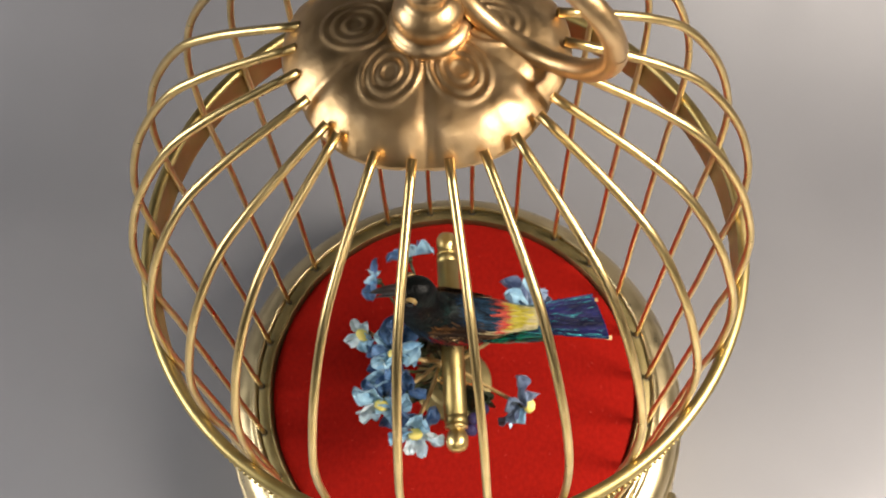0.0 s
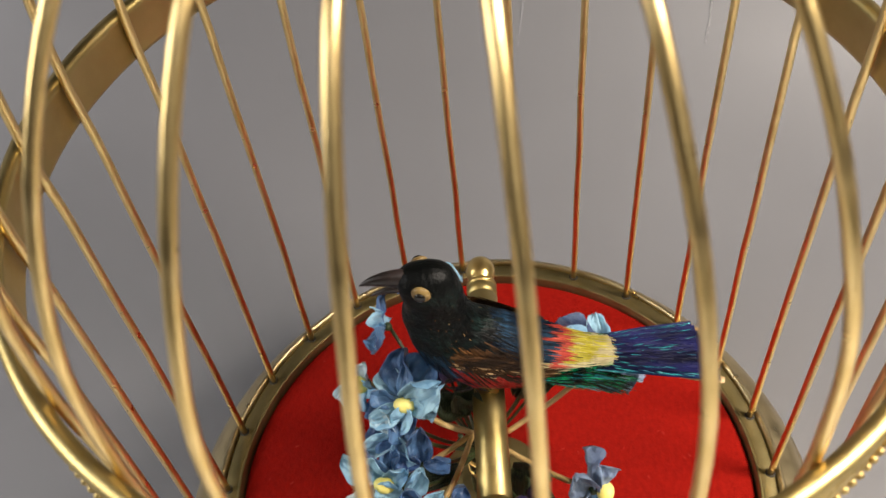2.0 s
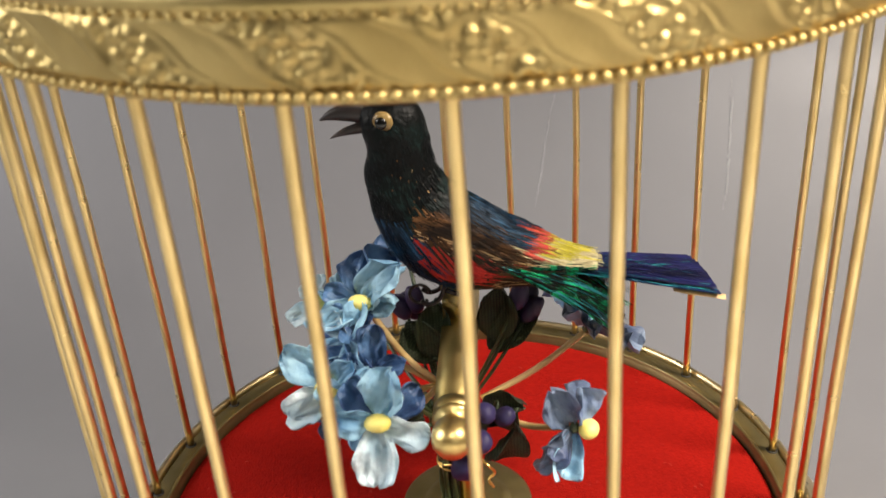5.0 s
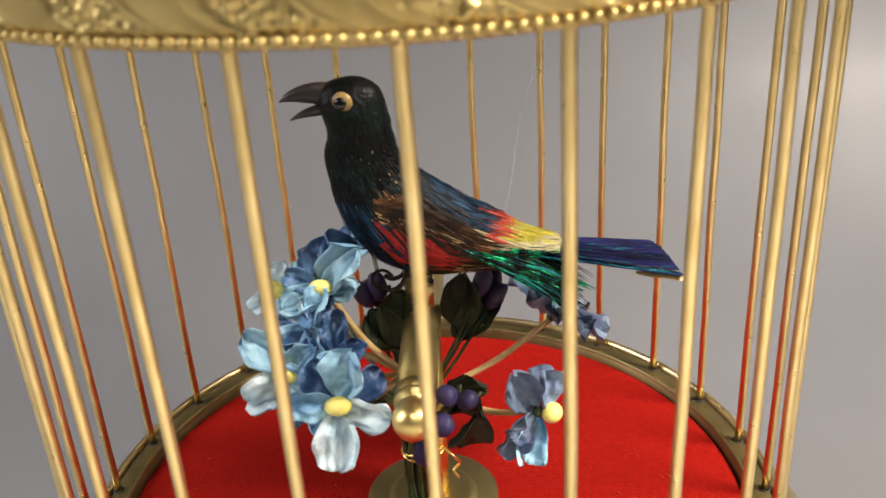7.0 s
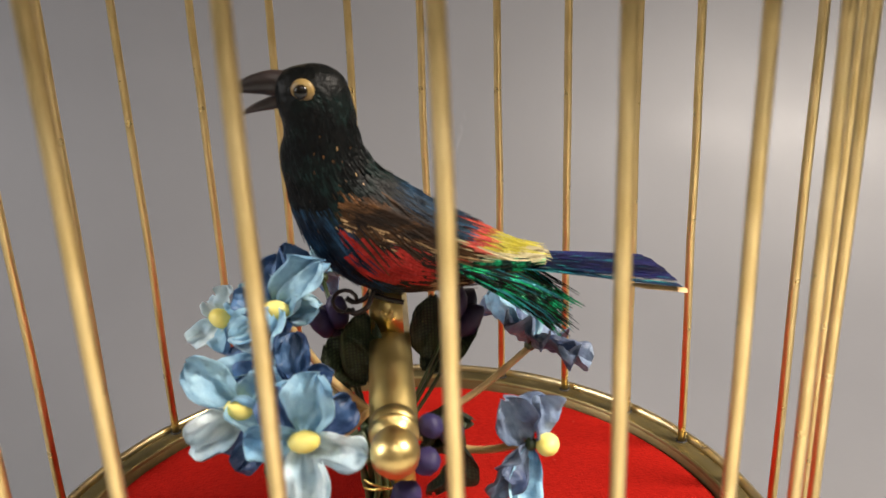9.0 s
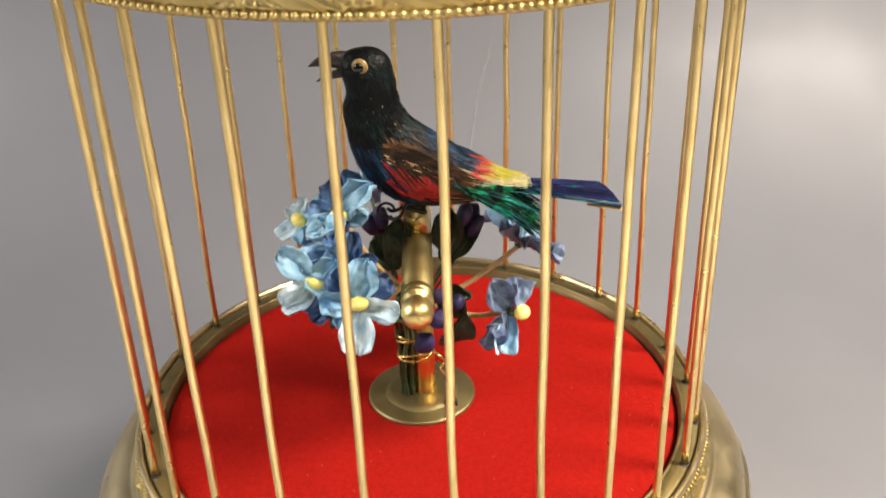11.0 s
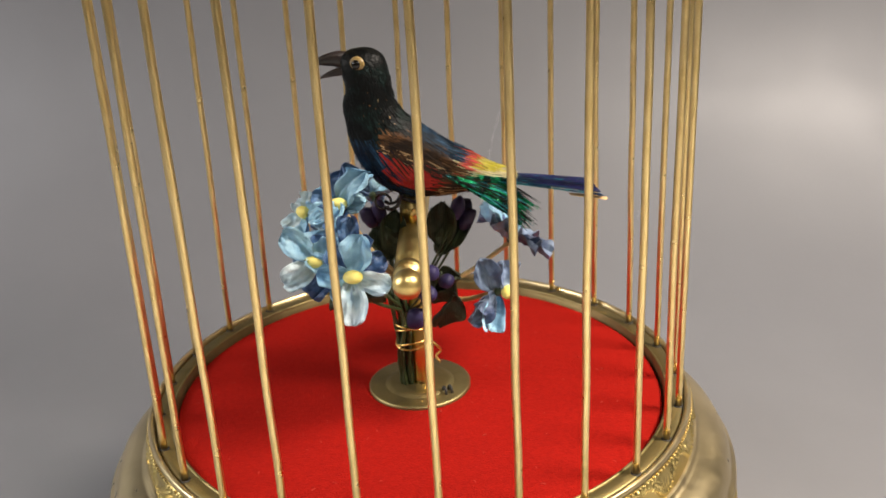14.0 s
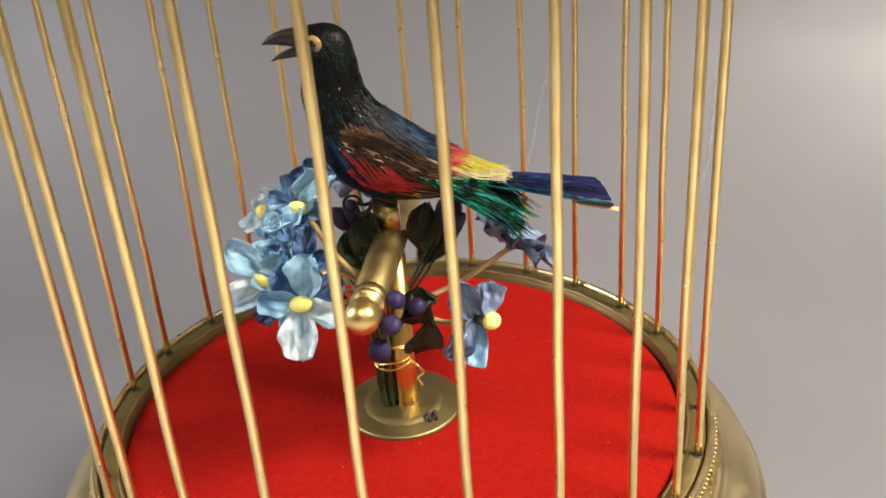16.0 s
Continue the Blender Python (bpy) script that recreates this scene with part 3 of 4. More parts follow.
M_BAR = Matrix.Translation((0.004, 0.016, 0.402)) @ Matrix.Rotation(math.radians(2), 4, "Z") @ Matrix.Rotation(math.radians(-90), 4, "X")
bmesh.ops.transform(bar, matrix=M_BAR, verts=bar.verts)
rod = part("bar", bar, SATIN_BRASS, perch, "round brass perch bar")
for sgn in (-1, 1):
    fin = revolve([(0, 0.266), (0.024, 0.270), (0.0335, 0.275), (0.0350, 0.280), (0.0330, 0.285), (0.0225, 0.288), (0.0225, 0.291), (0.0285, 0.298), (0.0325, 0.309), (0.0336, 0.321), (0.0318, 0.335), (0.0245, 0.348), (0.012, 0.354), (0, 0.355)], 36)
    bmesh.ops.transform(fin, matrix=M_BAR @ Matrix.Diagonal((1, 1, sgn, 1)), verts=fin.verts)
    part("ball_end", fin, BRASS, rod, "polished brass ball end")
bm = bmesh.new()
bmesh.ops.create_cube(bm, size=1, matrix=Matrix.Translation((0.002, 0.008, 0.462)) @ Matrix.Diagonal((0.052, 0.034, 0.090, 1)))
bmesh.ops.bevel(bm, geom=bm.edges[:], offset=0.004, segments=2, affect="EDGES")
tube([(0.002 + 0.0085 * math.cos(math.pi * q / 8), -0.0105, 0.474 - 0.0085 * math.sin(math.pi * q / 8)) for q in range(9)], 0.0030, 8, bm)
part("bracket", bm, BRASS, perch, "flat brass bracket under the bird")
bm = bmesh.new()
for k in (0, 1):
    x0, y0 = 0.068 + 0.014 * k, -0.062 + 0.007 * k
    tube([(x0 + 0.005 * math.cos(q * math.pi / 6), y0 - 0.009 * math.cos(q * math.pi / 6), -0.013 + 0.018 * math.sin(q * math.pi / 6)) for q in range(7)], 0.0040, 8, bm)
part("wire_loop", bm, DARK, perch, "small dark twin wire loop")

# ---------------------------------------------------------------- feathered bird figure
BIRD_MATS = [BIRD_BLACK, BIRD_BLUE, BIRD_BROWN, BIRD_RED, BIRD_SCARLET, BIRD_YELLOW, BIRD_CREAM, BIRD_GREEN, BIRD_TAIL, BIRD_TEAL, BIRD_TAN, BEAK, EYE_GOLD, EYE_BLACK]
BLACK, BLUE, BROWN, RED, SCARLET, YELLOW, CREAM, GREEN, TAIL, TEAL, TAN, BILL, AMBER, PUPIL = range(14)

# underside point, upper point and half width of the body, from the bill backwards
BODY = [((-0.138, 0.815), (-0.138, 0.850), 0.012), ((-0.136, 0.800), (-0.128, 0.858), 0.026), ((-0.132, 0.780), (-0.105, 0.866), 0.037),
        ((-0.134, 0.760), (-0.070, 0.866), 0.044), ((-0.139, 0.745), (-0.040, 0.848), 0.046), ((-0.141, 0.722), (-0.026, 0.800), 0.046),
        ((-0.136, 0.690), (-0.020, 0.745), 0.049), ((-0.132, 0.652), (0.004, 0.706), 0.055), ((-0.118, 0.612), (0.030, 0.688), 0.064),
        ((-0.092, 0.566), (0.062, 0.664), 0.071), ((-0.050, 0.528), (0.092, 0.642), 0.074), ((0.005, 0.508), (0.118, 0.622), 0.069),
        ((0.060, 0.503), (0.146, 0.604), 0.060), ((0.120, 0.508), (0.180, 0.586), 0.050), ((0.175, 0.520), (0.215, 0.570), 0.042), ((0.245, 0.532), (0.258, 0.556), 0.036)]


def line(points, x):
    """Height of a broken line at x."""
    return float(np.interp(x, [p[0] for p in points], [p[1] for p in points]))


WING_TOP = [(-0.073, 0.690), (0.0, 0.672), (0.069, 0.634), (0.139, 0.592), (0.25, 0.55)]
WING_LINE = [(-0.075, 0.640), (-0.055, 0.632), (0.014, 0.604), (0.085, 0.578), (0.15, 0.566), (0.25, 0.548)]


def bird_zone(p):
    """Plumage at a point of the body."""
    x, z = p.x, p.z
    if z > 0.715 and x < 0.0:
        return BLACK
    top, low = line(WING_TOP, x), line(WING_LINE, x)
    if x > (0.118 if z > low + 0.012 else 0.085) and z > low - 0.004:
        if z < low + 0.007 + 0.05 * max(0, x - 0.15):
            return CREAM
        return SCARLET if x < 0.144 else YELLOW if x < 0.212 else CREAM
    if x > 0.058 and z <= low:
        return GREEN if x > 0.084 and z > 0.577 - 0.69 * (x - 0.084) else (TAN if z < 0.536 and x > 0.075 else BROWN) if z > 0.512 else BLACK
    if z > top or (x < -0.062 and z > 0.66):
        return BLUE if x > 0.02 or z < 0.66 else BLACK
    if x < -0.052 - 0.25 * (z - 0.60):
        return BLUE
    if z > low:
        return BROWN
    return RED if z > line([(-0.06, 0.580), (0.0, 0.544), (0.08, 0.534)], x) else BLACK


def body_point(s, a):
    """A point on the body at station s (not whole) and angle a."""
    k = min(int(s), len(BODY) - 2)
    u = s - k
    lo = Vector(BODY[k][0]).lerp(Vector(BODY[k + 1][0]), u)
    hi = Vector(BODY[k][1]).lerp(Vector(BODY[k + 1][1]), u)
    w = BODY[k][2] * (1 - u) + BODY[k + 1][2] * u
    c, h = (lo + hi) / 2, (lo - hi) / 2
    q = c + h * math.cos(a)
    return Vector((q.x, w * math.sin(a), q.y))


def blade(bm, root, along, normal, length, width, mat, curl=0.0, taper=0.25):
    """One flat feather: a narrow, slightly arched blade."""
    along, normal = along.normalized(), normal.normalized()
    side = along.cross(normal).normalized()
    rows = []
    for i, w in enumerate((0.55, 1.0, 0.85, taper)):
        s = i / 3
        mid = root + along * length * s + normal * (0.0015 + curl * s * s * length)
        rows.append([bm.verts.new(mid - side * width * w * 0.5), bm.verts.new(mid + normal * width * 0.18), bm.verts.new(mid + side * width * w * 0.5)])
    for a, b in zip(rows, rows[1:]):
        for k in (0, 1):
            bm.faces.new((a[k], a[k + 1], b[k + 1], b[k])).material_index = mat


def bird():
    rnd = random.Random(5)
    bm = bmesh.new()
    sub, seg = 4, 32
    rings = []
    n = (len(BODY) - 1) * sub
    cuts = spline([(lo[0], lo[1], 0) for lo, hi, w in BODY], n), spline([(hi[0], hi[1], 0) for lo, hi, w in BODY], n), spline([(w, 0, 0) for lo, hi, w in BODY], n)
    for j in range(n + 1):
        lo, hi, w = cuts[0][j], cuts[1][j], cuts[2][j].x
        c, h = (lo + hi) / 2, (lo - hi) / 2
        ring = []
        for k in range(seg):
            a = 2 * math.pi * k / seg
            p = c + h * math.cos(a)
            co = Vector((p.x, w * math.sin(a), p.y))
            co += (co - Vector((c.x, 0, c.y))).normalized() * 0.0012 * noise.noise(co * 70)
            ring.append(bm.verts.new(co))
        rings.append(ring)
    for j in range(n):
        for k in range(seg):
            fc = bm.faces.new((rings[j][k], rings[j][(k + 1) % seg], rings[j + 1][(k + 1) % seg], rings[j + 1][k]))
            fc.material_index = bird_zone(fc.calc_center_median())
    bm.faces.new(rings[0]).material_index = BLACK
    bm.faces.new(rings[-1]).material_index = CREAM
    # small body feathers, lying close and backwards
    for _ in range(4200):
        s, a = rnd.uniform(3.0, 14.2), rnd.uniform(0, 2 * math.pi)
        p, q, r = body_point(s, a), body_point(min(s + 0.6, 14.9), a), body_point(s, a + 0.12)
        zone = bird_zone(p + Vector((rnd.uniform(-0.024, 0.008), 0, rnd.uniform(-0.010, 0.010))))
        along = (q - p).normalized()
        normal = along.cross(r - p)
        mid = (Vector(BODY[int(s)][0]) + Vector(BODY[int(s)][1])) / 2
        if normal.dot(p - Vector((mid.x, 0, mid.y))) < 0:
            normal.negate()
        normal.normalize()
        long = {GREEN: 0.045, CREAM: 0.045, YELLOW: 0.05, SCARLET: 0.045, BROWN: 0.085, BLUE: 0.052, RED: 0.035}.get(zone, 0.020)
        blade(bm, p - normal * 0.0012, along + Vector([rnd.uniform(-0.08, 0.08) for _ in range(3)]), normal, (0.013 if s < 6 else long) * rnd.uniform(0.6, 1.2), 0.0036 * rnd.uniform(0.6, 1.3), zone, rnd.uniform(-0.03, 0.01))
    # folded wings: long narrow quills on both flanks
    for sgn in (-1, 1):
        for i in range(120):
            u = rnd.random()
            x0 = -0.062 + 0.07 * rnd.random()
            z0 = line(WING_LINE, x0) + u * (line(WING_TOP, x0) - line(WING_LINE, x0))
            x1 = x0 + rnd.uniform(0.08, 0.15)
            z1 = line(WING_LINE, x1) + u * 0.8 * (line(WING_TOP, x1) - line(WING_LINE, x1))
            root, tip = Vector((x0, sgn * (0.068 - 0.10 * max(0, -0.02 - x0)), z0)), Vector((x1, sgn * (0.066 - 0.12 * max(0, x1 - 0.07)), z1))
            blade(bm, root, tip - root, Vector((0.05, sgn, 0.18)), (tip - root).length, rnd.uniform(0.0035, 0.006), TAN if u < 0.40 and rnd.random() < 0.36 else BROWN, 0.0)
        for i in range(5):
            pts = [Vector((x, sgn * (0.0735 - 6.0 * (x - 0.01) ** 2), line(WING_LINE, x) + 0.004 * i - 0.004)) for x in (-0.058 + 0.02 * i, -0.02 + 0.02 * i, 0.03 + 0.01 * i, 0.09)]
            tube(spline(pts, 10), [0.0017 * (1 - 0.6 * k / 10) for k in range(11)], 6, bm, TAN if i in (0, 3) else BROWN)
        # drooping green flank feathers
        for i in range(640):
            u, w = rnd.random(), rnd.random()
            root = Vector((0.082 + 0.13 * u, sgn * (0.066 - 0.030 * u) * (0.80 + 0.24 * rnd.random()), 0.576 - 0.040 * u - w * (0.006 + 0.034 * u)))
            drop = -0.40 - 0.62 * u * (0.35 + 0.65 * w) + rnd.uniform(-0.14, 0.14)
            blade(bm, root, Vector((0.9, sgn * rnd.uniform(-0.08, 0.04), drop)), Vector((0.2, sgn, 0.3)), rnd.uniform(0.065, 0.110 + 0.030 * u), rnd.uniform(0.0020, 0.0042), GREEN if rnd.random() > 0.45 else rnd.choice((BLACK, BLACK, TEAL)), -0.07)
    # rump: scarlet, then yellow, then cream tips
    for x0, x1, zone, count in ((0.096, 0.134, SCARLET, 150), (0.132, 0.198, YELLOW, 270), (0.200, 0.228, CREAM, 110), (0.070, 0.100, BLUE, 110)):
        for _ in range(count):
            x, a = rnd.uniform(x0, x1), rnd.uniform(-1.0, 1.0)
            s = 10.6 + (x - 0.085) / 0.13 * 3.2
            p = body_point(min(s, 14.5), math.pi + a * 0.95)
            low_edge = abs(a) > 0.84 and zone != SCARLET
            blade(bm, p, Vector((0.9, 0.02 * a, -0.40)), Vector((0.3, a * -0.7, 0.8)), rnd.uniform(0.030, 0.058), rnd.uniform(0.0022, 0.0045), CREAM if low_edge or (zone == YELLOW and rnd.random() < 0.10) else zone, 0.0)
    # broad flat tail of overlapping quills, cut square
    for i in range(9):
        u = (i - 4) / 4
        root = Vector((0.215, 0.026 * u, 0.546 - 0.008 * abs(u)))
        tip = Vector((0.450 - 0.014 * u, 0.056 * u + 0.004, 0.508 - 0.010 * u * u))
        length = (tip - root).length
        for w, mat, lift in ((0.037, TAIL, 0.0), (0.007, TEAL, 0.002 if abs(u) > 0.9 else -0.004)):
            al = (tip - root).normalized()
            side = Vector((0, 1, 0.25 * u)).normalized()
            rows = []
            for k in range(9):
                c = root + al * length * k / 8 + Vector((0, (0.013 * (1 if u > 0 else -1)) if mat == TEAL else 0, lift + 0.0012 * (i % 2)))
                ww = w * (0.7 + 0.3 * min(1, k / 4))
                rows.append([bm.verts.new(c - side * ww / 2), bm.verts.new(c + Vector((0, 0, 0.002))), bm.verts.new(c + side * ww / 2)])
            for ra, rb in zip(rows, rows[1:]):
                for k in (0, 1):
                    bm.faces.new((ra[k], ra[k + 1], rb[k + 1], rb[k])).material_index = mat
        for k in range(44):
            s = rnd.uniform(0.15, 0.90)
            off = rnd.choice((-1, 1)) * rnd.uniform(0.002, 0.010)
            blade(bm, root.lerp(tip, s) + Vector((0, off, 0.0022)), tip - root + Vector((0, off * 5, 0)), Vector((0, 0.15 * u, 1)), 0.022, 0.0026, TEAL if abs(u) > 0.7 or rnd.random() < 0.18 else TAIL)
    for u in (-1, 1):
        blade(bm, Vector((0.385, 0.050 * u, 0.503)), Vector((0.166, 0.024 * u, -0.022)), Vector((0.05, 0.3 * u, 1)), 0.078 - 0.012 * u, 0.014, TAN, 0.0, 0.9)
    # bill: upper and lower halves, parted
    for pts, rads in ((((-0.116, 0.838), (-0.143, 0.843), (-0.170, 0.842), (-0.190, 0.838), (-0.206, 0.831)), (0.021, 0.0190, 0.0140, 0.0080, 0.0012)),
                      (((-0.116, 0.820), (-0.143, 0.814), (-0.165, 0.809), (-0.180, 0.804), (-0.192, 0.798)), (0.013, 0.0100, 0.0070, 0.0040, 0.0010))):
        path = spline([(x, 0, z) for x, z in pts], 12)
        wide = [float(np.interp(k / 12, [0, 0.25, 0.5, 0.75, 1], rads)) for k in range(13)]
        start = len(bm.verts)
        tube(path, wide, 12, bm, BILL)
        bm.verts.ensure_lookup_table()
        for v in bm.verts[start:]:
            v.co.y *= 0.72
    # a few pale frayed tips at the foot of the neck
    for _ in range(40):
        s, a = rnd.uniform(4.6, 8.2), rnd.choice((-1, 1)) * rnd.uniform(0.9, 2.9)
        p, q = body_point(s, a), body_point(s + 0.5, a)
        out = (p - Vector(((BODY[int(s)][0][0] + BODY[int(s)][1][0]) / 2, 0, (BODY[int(s)][0][1] + BODY[int(s)][1][1]) / 2))).normalized()
        blade(bm, p + out * 0.001, q - p + Vector([rnd.uniform(-0.004, 0.004) for _ in range(3)]), out, rnd.uniform(0.003, 0.007), 0.0016, rnd.choice((TAN, BROWN, BROWN)))
    # glass eyes with a pale ring
    for sgn in (-1, 1):
        at = Vector((-0.098, sgn * 0.0355, 0.835))
        face = frame_to((-0.25, sgn, 0.10))
        ball(bm, at, 0.0182, (1, 1, 0.45), AMBER, 18, 10, face)
        ball(bm, at + Vector((-0.0022, sgn * 0.0082, 0.0008)), 0.0106, (1, 1, 0.45), PUPIL, 14, 8, face)
    # feet clutching the bracket
    for sgn in (-1, 1):
        tube(spline([(-0.015, 0.02 * sgn, 0.515), (-0.020, 0.016 * sgn, 0.500), (-0.030, 0.020 * sgn, 0.484), (-0.048, 0.022 * sgn, 0.478), (-0.060, 0.022 * sgn, 0.486)], 10), 0.0045, 8, bm, BILL)
        tube(spline([(-0.015, 0.02 * sgn, 0.505), (0.010, 0.018 * sgn, 0.494), (0.030, 0.02 * sgn, 0.490)], 6), 0.0045, 8, bm, BILL)
    tube([Vector((-0.062 + 0.019 * math.cos(0.5 * k), -0.015, 0.497 + 0.019 * math.sin(0.5 * k))) for k in range(12)], 0.0032, 8, bm, BILL)
    m = Matrix.Rotation(math.radians(4), 4, "Z")
    bmesh.ops.transform(bm, matrix=m, verts=bm.verts)
    ob = finish("bird_figure", bm, BIRD_MATS)
    return tagged(ob, "feathered black bird figure with red, yellow, green and violet plumage", "bird figure")


bird()

# ---------------------------------------------------------------- spray of cloth flowers
spray = tagged(empty("flower_spray", (0, 0, ZF - 0.002)), "spray of blue cloth flowers with berries wired to the perch post", "artificial flowers")


def petal(length, width, cup, wave, seed, frilly=True):
    """One cupped, crinkled cloth petal along +x from its base, with thickness."""
    rnd = random.Random(seed)
    ph = rnd.uniform(0, 6.28)
    ruffle = rnd.uniform(0.06, 0.15) if frilly else 0.02
    bm = bmesh.new()
    nu, nv = (20, 16) if frilly else (13, 10)
    top, low = [], []
    for i in range(nu + 1):
        s = i / nu
        w = width * (0.22 + 0.78 * math.sin(min(1.0, s * 1.02) ** 0.85 * math.pi * 0.80) ** 0.9) * (1 if s < 0.86 else math.sqrt(max(0.03, 1 - ((s - 0.86) / 0.145) ** 2)))
        a_, b_ = [], []
        for j in range(nv + 1):
            v = j / nv * 2 - 1
            x = length * s
            y = w * 0.5 * v
            z = cup * length * (s * s * 0.9 - 0.25 * s) + 0.46 * w * (v * v) * (0.35 + 0.65 * s) + wave * length * math.sin(6 * s + ph + 2.4 * v) * s
            z += 0.045 * length * math.sin(7 * v + ph + 2 * s) * s + 0.024 * length * math.sin(13 * v - ph + 1.5 * s) * (1 - s * 0.3)
            z -= 0.10 * w * math.exp(-(v / 0.22) ** 2) * (1 - 0.5 * s)
            z += ruffle * length * abs(v) ** 1.5 * math.sin(9.5 * s + ph * 2 + (2.1 if v > 0 else 0)) * s
            if frilly:
                ridge = 1 - 2 * abs(noise.noise(Vector((s * 1.6, v * 3.4 + 0.8 * s, seed * 0.53 + 4))))
                fine = 1 - 2 * abs(noise.noise(Vector((s * 3.5, v * 6.5, seed * 0.29 + 7))))
                z += length * (0.085 * ridge + 0.030 * fine) * min(1, 2.5 * s)
            z += 0.11 * length * noise.noise(Vector((s * 3.1, v * 2.3, seed * 0.37)))
            y += 0.05 * length * noise.noise(Vector((s * 2.7, v * 1.9, seed * 0.71 + 9)))
            a_.append(bm.verts.new((x, y, z)))
            b_.append(bm.verts.new((x, y, z - 0.0016)))
        top.append(a_)
        low.append(b_)
    for g, flip in ((top, False), (low, True)):
        for a, b in zip(g, g[1:]):
            for j in range(nv):
                q = (a[j], b[j], b[j + 1], a[j + 1])
                bm.faces.new(q[::-1] if flip else q)
    border = [r[0] for r in top] + top[-1][1:] + [r[-1] for r in top[-2::-1]] + top[0][-2:0:-1]
    under = [r[0] for r in low] + low[-1][1:] + [r[-1] for r in low[-2::-1]] + low[0][-2:0:-1]
    for k in range(len(border)):
        l = (k + 1) % len(border)
        bm.faces.new((border[k], under[k], under[l], border[l]))
    return bm


L, D, W_, V = PETAL_LIGHT, PETAL_DARK, PETAL_WHITE, PETAL_LILAC
KNOT = (-0.020, -0.015, 0.20)
FORK = (-0.034, -0.030, 0.305)


def flower(at, facing, petals, seed=0, stem=None, stamen=True, label="cloth forget-me-not in shades of blue", pale=True, slim=1.0):
    """A cloth flower. petals: turn in degrees (0 to the side, 90 up), cloth, length, degrees by which it leans forward and, if any, its twist."""
    rnd = random.Random(seed)
    at, z = Vector(at), Vector(facing).normalized()
    y = (Vector((0, 0, 1)) - z * z.z).normalized() if abs(z.z) < 0.98 else Vector((0, 1, 0))
    turn = Matrix((y.cross(z), y, z)).transposed()
    bm = bmesh.new()
    ball(bm, at - turn @ Vector((0, 0, 0.012)), 0.011, (1, 1, 0.9), 0, 10, 8, turn)
    head = part("flower", bm, GREEN_STEM, spray, label)
    for k, (deg, mat, ln, tilt, *twist) in enumerate(petals):
        ln *= 0.99
        bmp = petal(ln, ln * slim * rnd.uniform(0.60, 0.78), rnd.uniform(-0.30, 0.30), 0.05, seed * 17 + k)
        m = Matrix.Translation(at) @ turn.to_4x4() @ Matrix.Rotation(math.radians(deg), 4, "Z") @ Matrix.Translation((0.004, 0, -0.004 - (0.016 if tilt < -14 else 0) + 0.005 * (k % 2))) @ Matrix.Rotation(-math.radians(tilt), 4, "Y")
        roll = rnd.uniform(-0.35, 0.35)
        bmesh.ops.transform(bmp, matrix=m @ Matrix.Rotation(math.radians(twist[0]) if twist else roll, 4, "X"), verts=bmp.verts)
        part("petal", bmp, mat, head)
    if stamen:
        bm = bmesh.new()
        ball(bm, at + turn @ Vector((0, 0, 0.012)), 0.0180, (1.25, 0.88, 1.0), 0, 14, 10, turn)
        part("stamen", bm, STAMEN, head, "yellow bead stamen")
    if stem:
        pts = spline([stem, (Vector(stem) + at) / 2 + Vector((0, 0, -0.02)), at - turn @ Vector((0, 0, 0.016))], 10)
        part("stem", tube(pts, 0.0062 if pale else 0.0045, 8), STEM if pale else GREEN_STEM, spray, "thin yellow stem" if pale else "thin dark green stem")


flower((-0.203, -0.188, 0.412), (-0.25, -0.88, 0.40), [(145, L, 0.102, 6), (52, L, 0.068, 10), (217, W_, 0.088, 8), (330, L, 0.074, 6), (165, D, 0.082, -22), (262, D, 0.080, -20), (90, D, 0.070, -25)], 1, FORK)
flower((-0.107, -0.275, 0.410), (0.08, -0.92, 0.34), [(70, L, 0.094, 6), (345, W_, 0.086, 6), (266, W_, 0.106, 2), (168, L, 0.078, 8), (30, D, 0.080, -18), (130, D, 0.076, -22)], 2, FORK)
flower((0.224, -0.179, 0.322), (0.97, -0.20, 0.02), [(98, V, 0.090, -22, -62), (72, V, 0.070, -8, -30), (236, V, 0.090, -42, 40), (262, L, 0.086, -22, 56), (200, V, 0.062, -36), (22, V, 0.084, -22)], 3, (0.03, -0.05, 0.27), True, "single grey-blue cloth flower on a side stem", True, 1.12)
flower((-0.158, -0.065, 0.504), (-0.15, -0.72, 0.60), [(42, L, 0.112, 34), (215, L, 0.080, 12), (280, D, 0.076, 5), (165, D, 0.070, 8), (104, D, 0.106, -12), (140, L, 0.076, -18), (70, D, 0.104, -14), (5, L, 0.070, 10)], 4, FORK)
flower((-0.256, 0.011, 0.459), (-0.55, -0.50, 0.60), [(100, W_, 0.056, 20), (30, L, 0.052, 15), (170, W_, 0.056, 10), (240, W_, 0.062, 5), (310, L, 0.056, 10)], 5, FORK)
flower((0.250, 0.120, 0.345), (0.26, 0.22, 0.94), [(45, L, 0.112, 24), (2, V, 0.128, 16), (95, V, 0.092, 14), (140, V, 0.084, 6), (185, V, 0.092, -6), (225, V, 0.112, -12), (280, V, 0.100, 2), (325, L, 0.104, 12)], 6, (0.04, 0.0, 0.25), False, "drooping grey-lilac cloth flower under the tail", True, 0.74)
flower((-0.240, 0.235, 0.345), (-0.94, 0.10, 0.24), [(80, L, 0.076, 20), (150, D, 0.070, 5), (10, D, 0.072, 5), (220, L, 0.070, 0), (300, D, 0.070, 0)], 7, KNOT, False, "blue cloth flower turned away", False)
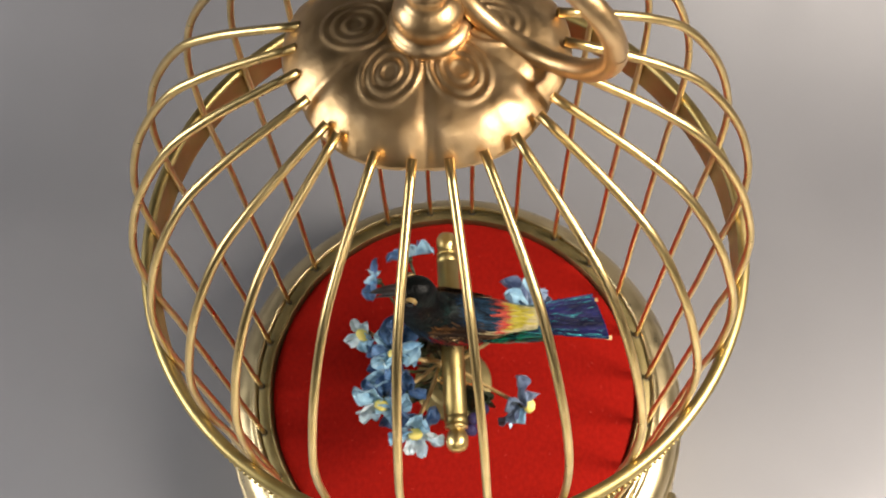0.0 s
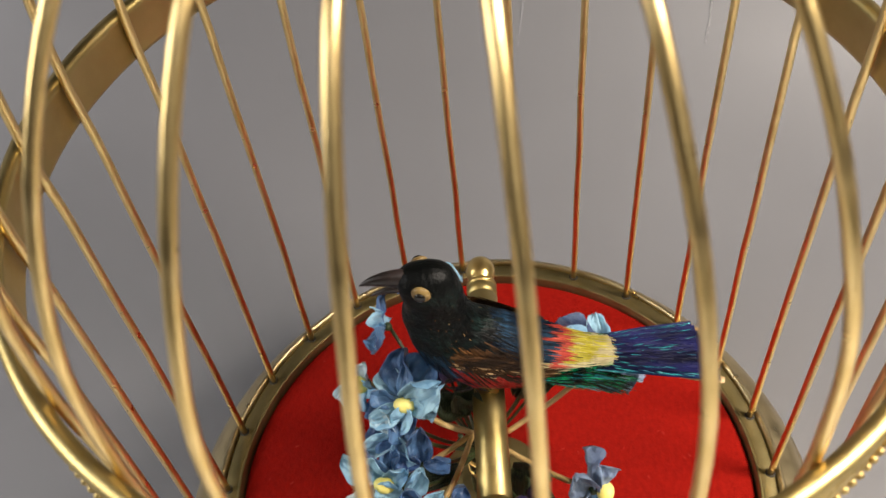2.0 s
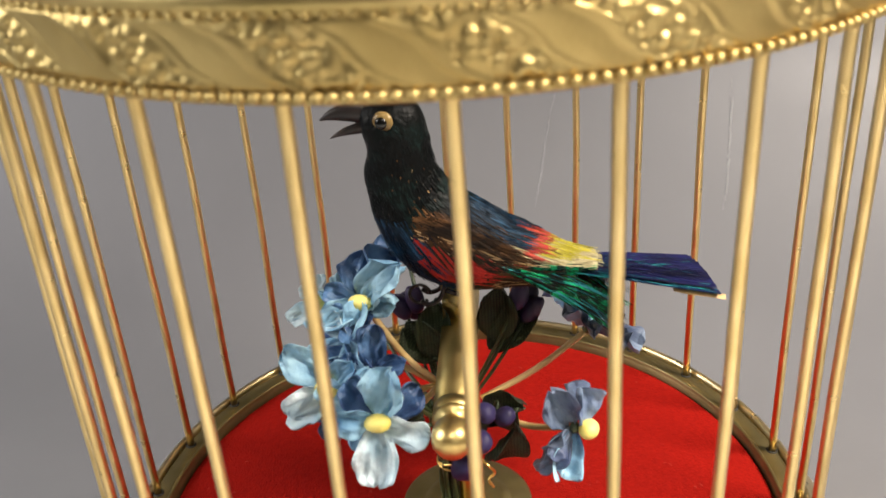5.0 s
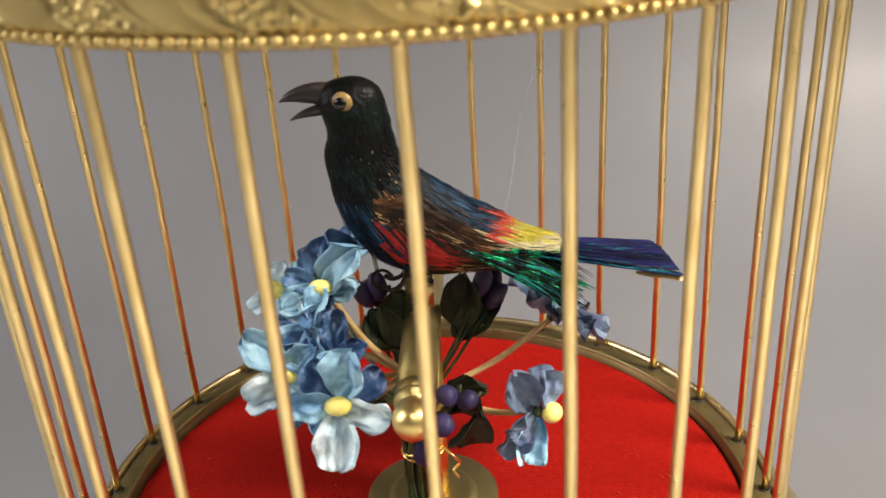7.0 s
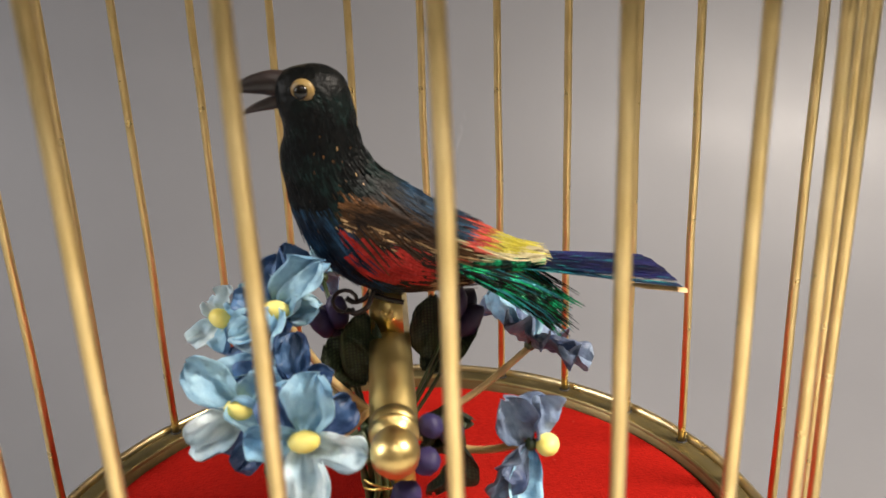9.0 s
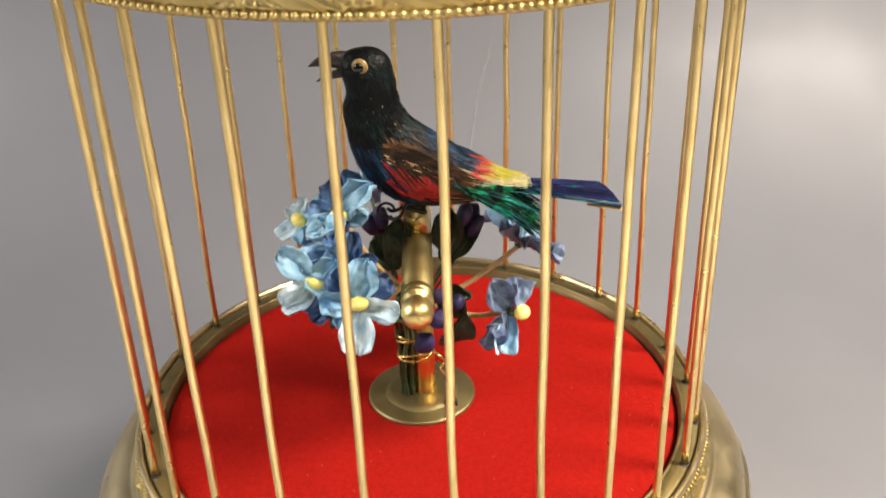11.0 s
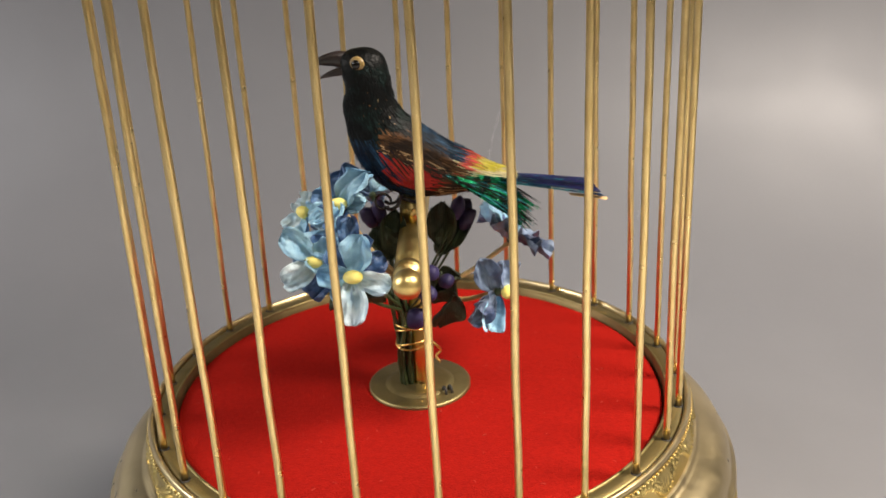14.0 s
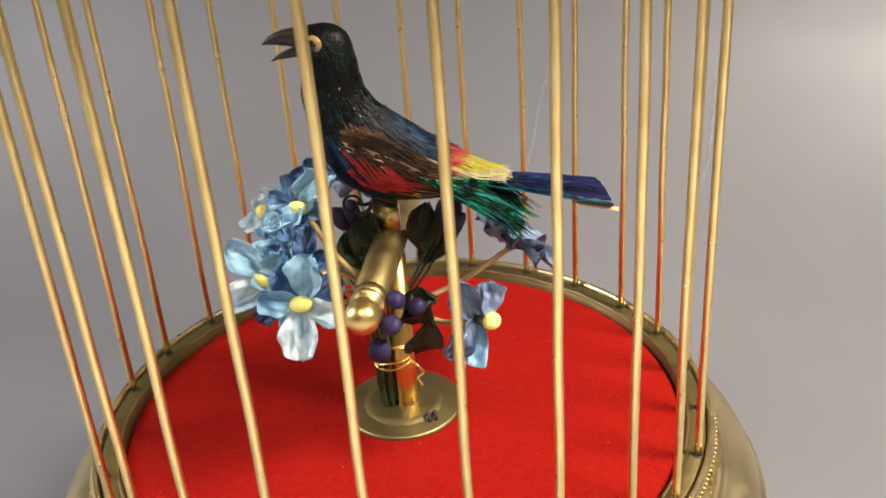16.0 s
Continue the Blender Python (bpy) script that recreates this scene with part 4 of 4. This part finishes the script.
flower((-0.128, 0.285, 0.420), (-0.20, 0.90, 0.34), [(90, L, 0.080, 10), (165, L, 0.080, 0), (20, D, 0.072, 5), (250, D, 0.080, 12), (310, V, 0.070, 0)], 8, KNOT, False, "blue cloth flower turned away", False)
flower((-0.205, -0.060, 0.440), (-0.60, -0.45, 0.50), [(100, D, 0.066, 5), (20, D, 0.060, 8), (190, D, 0.066, 0), (280, D, 0.066, 5)], 9, KNOT, False, "dark blue cloth flower among the others", False)
flower((-0.160, -0.215, 0.392), (-0.15, -0.85, 0.45), [(70, L, 0.070, 0), (150, L, 0.066, 5), (235, D, 0.072, 5), (300, L, 0.074, 0), (0, D, 0.070, 0)], 11, KNOT, False, "blue cloth flower among the others", False)
flower((-0.180, -0.110, 0.458), (-0.35, -0.70, 0.60), [(80, L, 0.070, 5), (150, W_, 0.064, 5), (230, L, 0.070, 5), (310, L, 0.070, 0)], 12, KNOT, False, "light blue cloth flower among the others", False)
flower((-0.130, -0.165, 0.430), (-0.10, -0.70, 0.65), [(95, D, 0.078, 10), (20, D, 0.060, 5), (170, D, 0.060, 5), (265, L, 0.060, 5)], 10, KNOT, False, "dark blue cloth flower among the others", False)


def bud(at, along, ln, fat, seed, cloth=BERRY):
    """A cloth-covered bud, blunt at the tip, on a thin stem from the knot."""
    at, z = Vector(at), Vector(along).normalized()
    bm = bmesh.new()
    ball(bm, at, ln, (fat, fat, 1.0), 0, 14, 10, frame_to(z))
    for v in bm.verts:
        v.co += (v.co - at) * 0.16 * noise.noise(v.co * 60 + Vector((seed, 0, 0)))
    bud_ob = part("berry", bm, cloth, spray, "dull purple cloth-covered berry bud")
    part("stem", tube(spline([KNOT, (Vector(KNOT) + at) / 2 + Vector((0, 0, -0.012)), at - z * ln * 0.9], 10), 0.0034, 6), GREEN_STEM, bud_ob, "thin dark green stem")


for k, at in enumerate([(0.064, -0.240, 0.400), (0.056, -0.260, 0.356), (0.024, -0.250, 0.292), (0.094, -0.200, 0.362)]):
    bud(at, (0.35, -0.75, 0.45) if k != 2 else (0.25, -0.35, 0.9), (0.020, 0.022, 0.030, 0.020)[k], (0.9, 0.9, 0.72, 0.9)[k], k)
for k, (at, along) in enumerate([((-0.106, 0.03, 0.44), (-0.4, -0.2, 1)), ((-0.078, 0.03, 0.456), (-0.1, -0.2, 1)), ((-0.09, 0.05, 0.43), (-0.5, 0, 1)),
                                 ((0.115, 0.05, 0.45), (0.3, 0, 1)), ((0.139, 0.05, 0.42), (0.6, 0, 1)), ((0.13, 0.07, 0.44), (0.5, 0.2, 1))]):
    bud(at, along, 0.032, 0.60, k + 10, BUD)



def leaf(at, along, normal, length, width, seed):
    bm = petal(length, width, -0.12, 0.03, seed, False)
    x = Vector(along).normalized()
    z = (Vector(normal) - x * Vector(normal).dot(x)).normalized()
    m = Matrix((x, z.cross(x), z)).transposed().to_4x4()
    bmesh.ops.transform(bm, matrix=Matrix.Translation(at) @ m, verts=bm.verts)
    part("leaf", bm, LEAF, spray, "dark green woven cloth leaf")


leaf((-0.039, 0.0, 0.34), (0.0, 0.0, 1.0), (0, -1, 0.1), 0.125, 0.075, 20)
leaf((-0.034, 0.0, 0.342), (-0.63, 0.0, 0.77), (0.3, -0.9, 0.2), 0.098, 0.075, 21)
leaf((0.072, 0.05, 0.348), (0.04, 0.0, 1.0), (-0.1, -1, 0.1), 0.118, 0.076, 22)
leaf((0.060, 0.05, 0.330), (0.66, 0.06, 0.75), (0, -0.8, 0.6), 0.130, 0.070, 23)
leaf((0.045, -0.10, 0.26), (0.34, -0.66, 0.75), (0.4, -0.8, 0.4), 0.145, 0.080, 25)
leaf((0.062, -0.14, 0.215), (0.42, -0.30, 0.80), (0.5, -0.8, 0.2), 0.112, 0.074, 28)
leaf((0.050, -0.12, 0.30), (0.62, -0.50, 0.60), (-0.1, -0.6, 0.8), 0.105, 0.060, 26)
leaf((-0.06, -0.10, 0.28), (-0.85, -0.35, 0.10), (0, 0, 1), 0.14, 0.07, 27)


# stem bundle beside the post, tied with brass wire
rnd = random.Random(9)
for k in range(10):
    a = 2 * math.pi * k / 7
    x0, y0 = -0.030 + (0.015 if k < 7 else 0.006) * math.cos(a), -0.012 + (0.015 if k < 7 else 0.006) * math.sin(a)
    part("stem", tube(spline([(x0, y0, -0.012), (x0 + rnd.uniform(-0.007, 0.004), y0 + rnd.uniform(-0.005, 0.005), 0.06), (x0 + rnd.uniform(-0.006, 0.004), y0 + rnd.uniform(-0.004, 0.004), 0.11), (x0 + rnd.uniform(-0.010, 0.006), y0 + rnd.uniform(-0.008, 0.008), 0.18), (x0 * 1.5, y0 - 0.01, 0.27)], 16), [rnd.uniform(0.0045, 0.0075) for _ in range(17)], 8), GREEN_STEM, spray, "dark green bundled stem")
for z0 in (0.105, 0.150):
    pts = []
    for i in range(45):
        a = 2 * math.pi * i / 20
        pts.append((-0.012 + 0.042 * math.cos(a), -0.010 + 0.032 * math.sin(a), z0 + 0.007 * math.sin(a * 1.3 + z0 * 50) + i * 0.0003))
    part("binding_wire", tube(pts, 0.0024, 6), AMBER_BRASS, spray, "fine gold binding wire")
part("binding_wire", tube(spline([(0.03, -0.03, 0.13), (0.05, -0.045, 0.12), (0.062, -0.04, 0.10), (0.05, -0.05, 0.09), (0.06, -0.055, 0.075)], 16), 0.003, 6), AMBER_BRASS, spray, "loose end of gold binding wire")
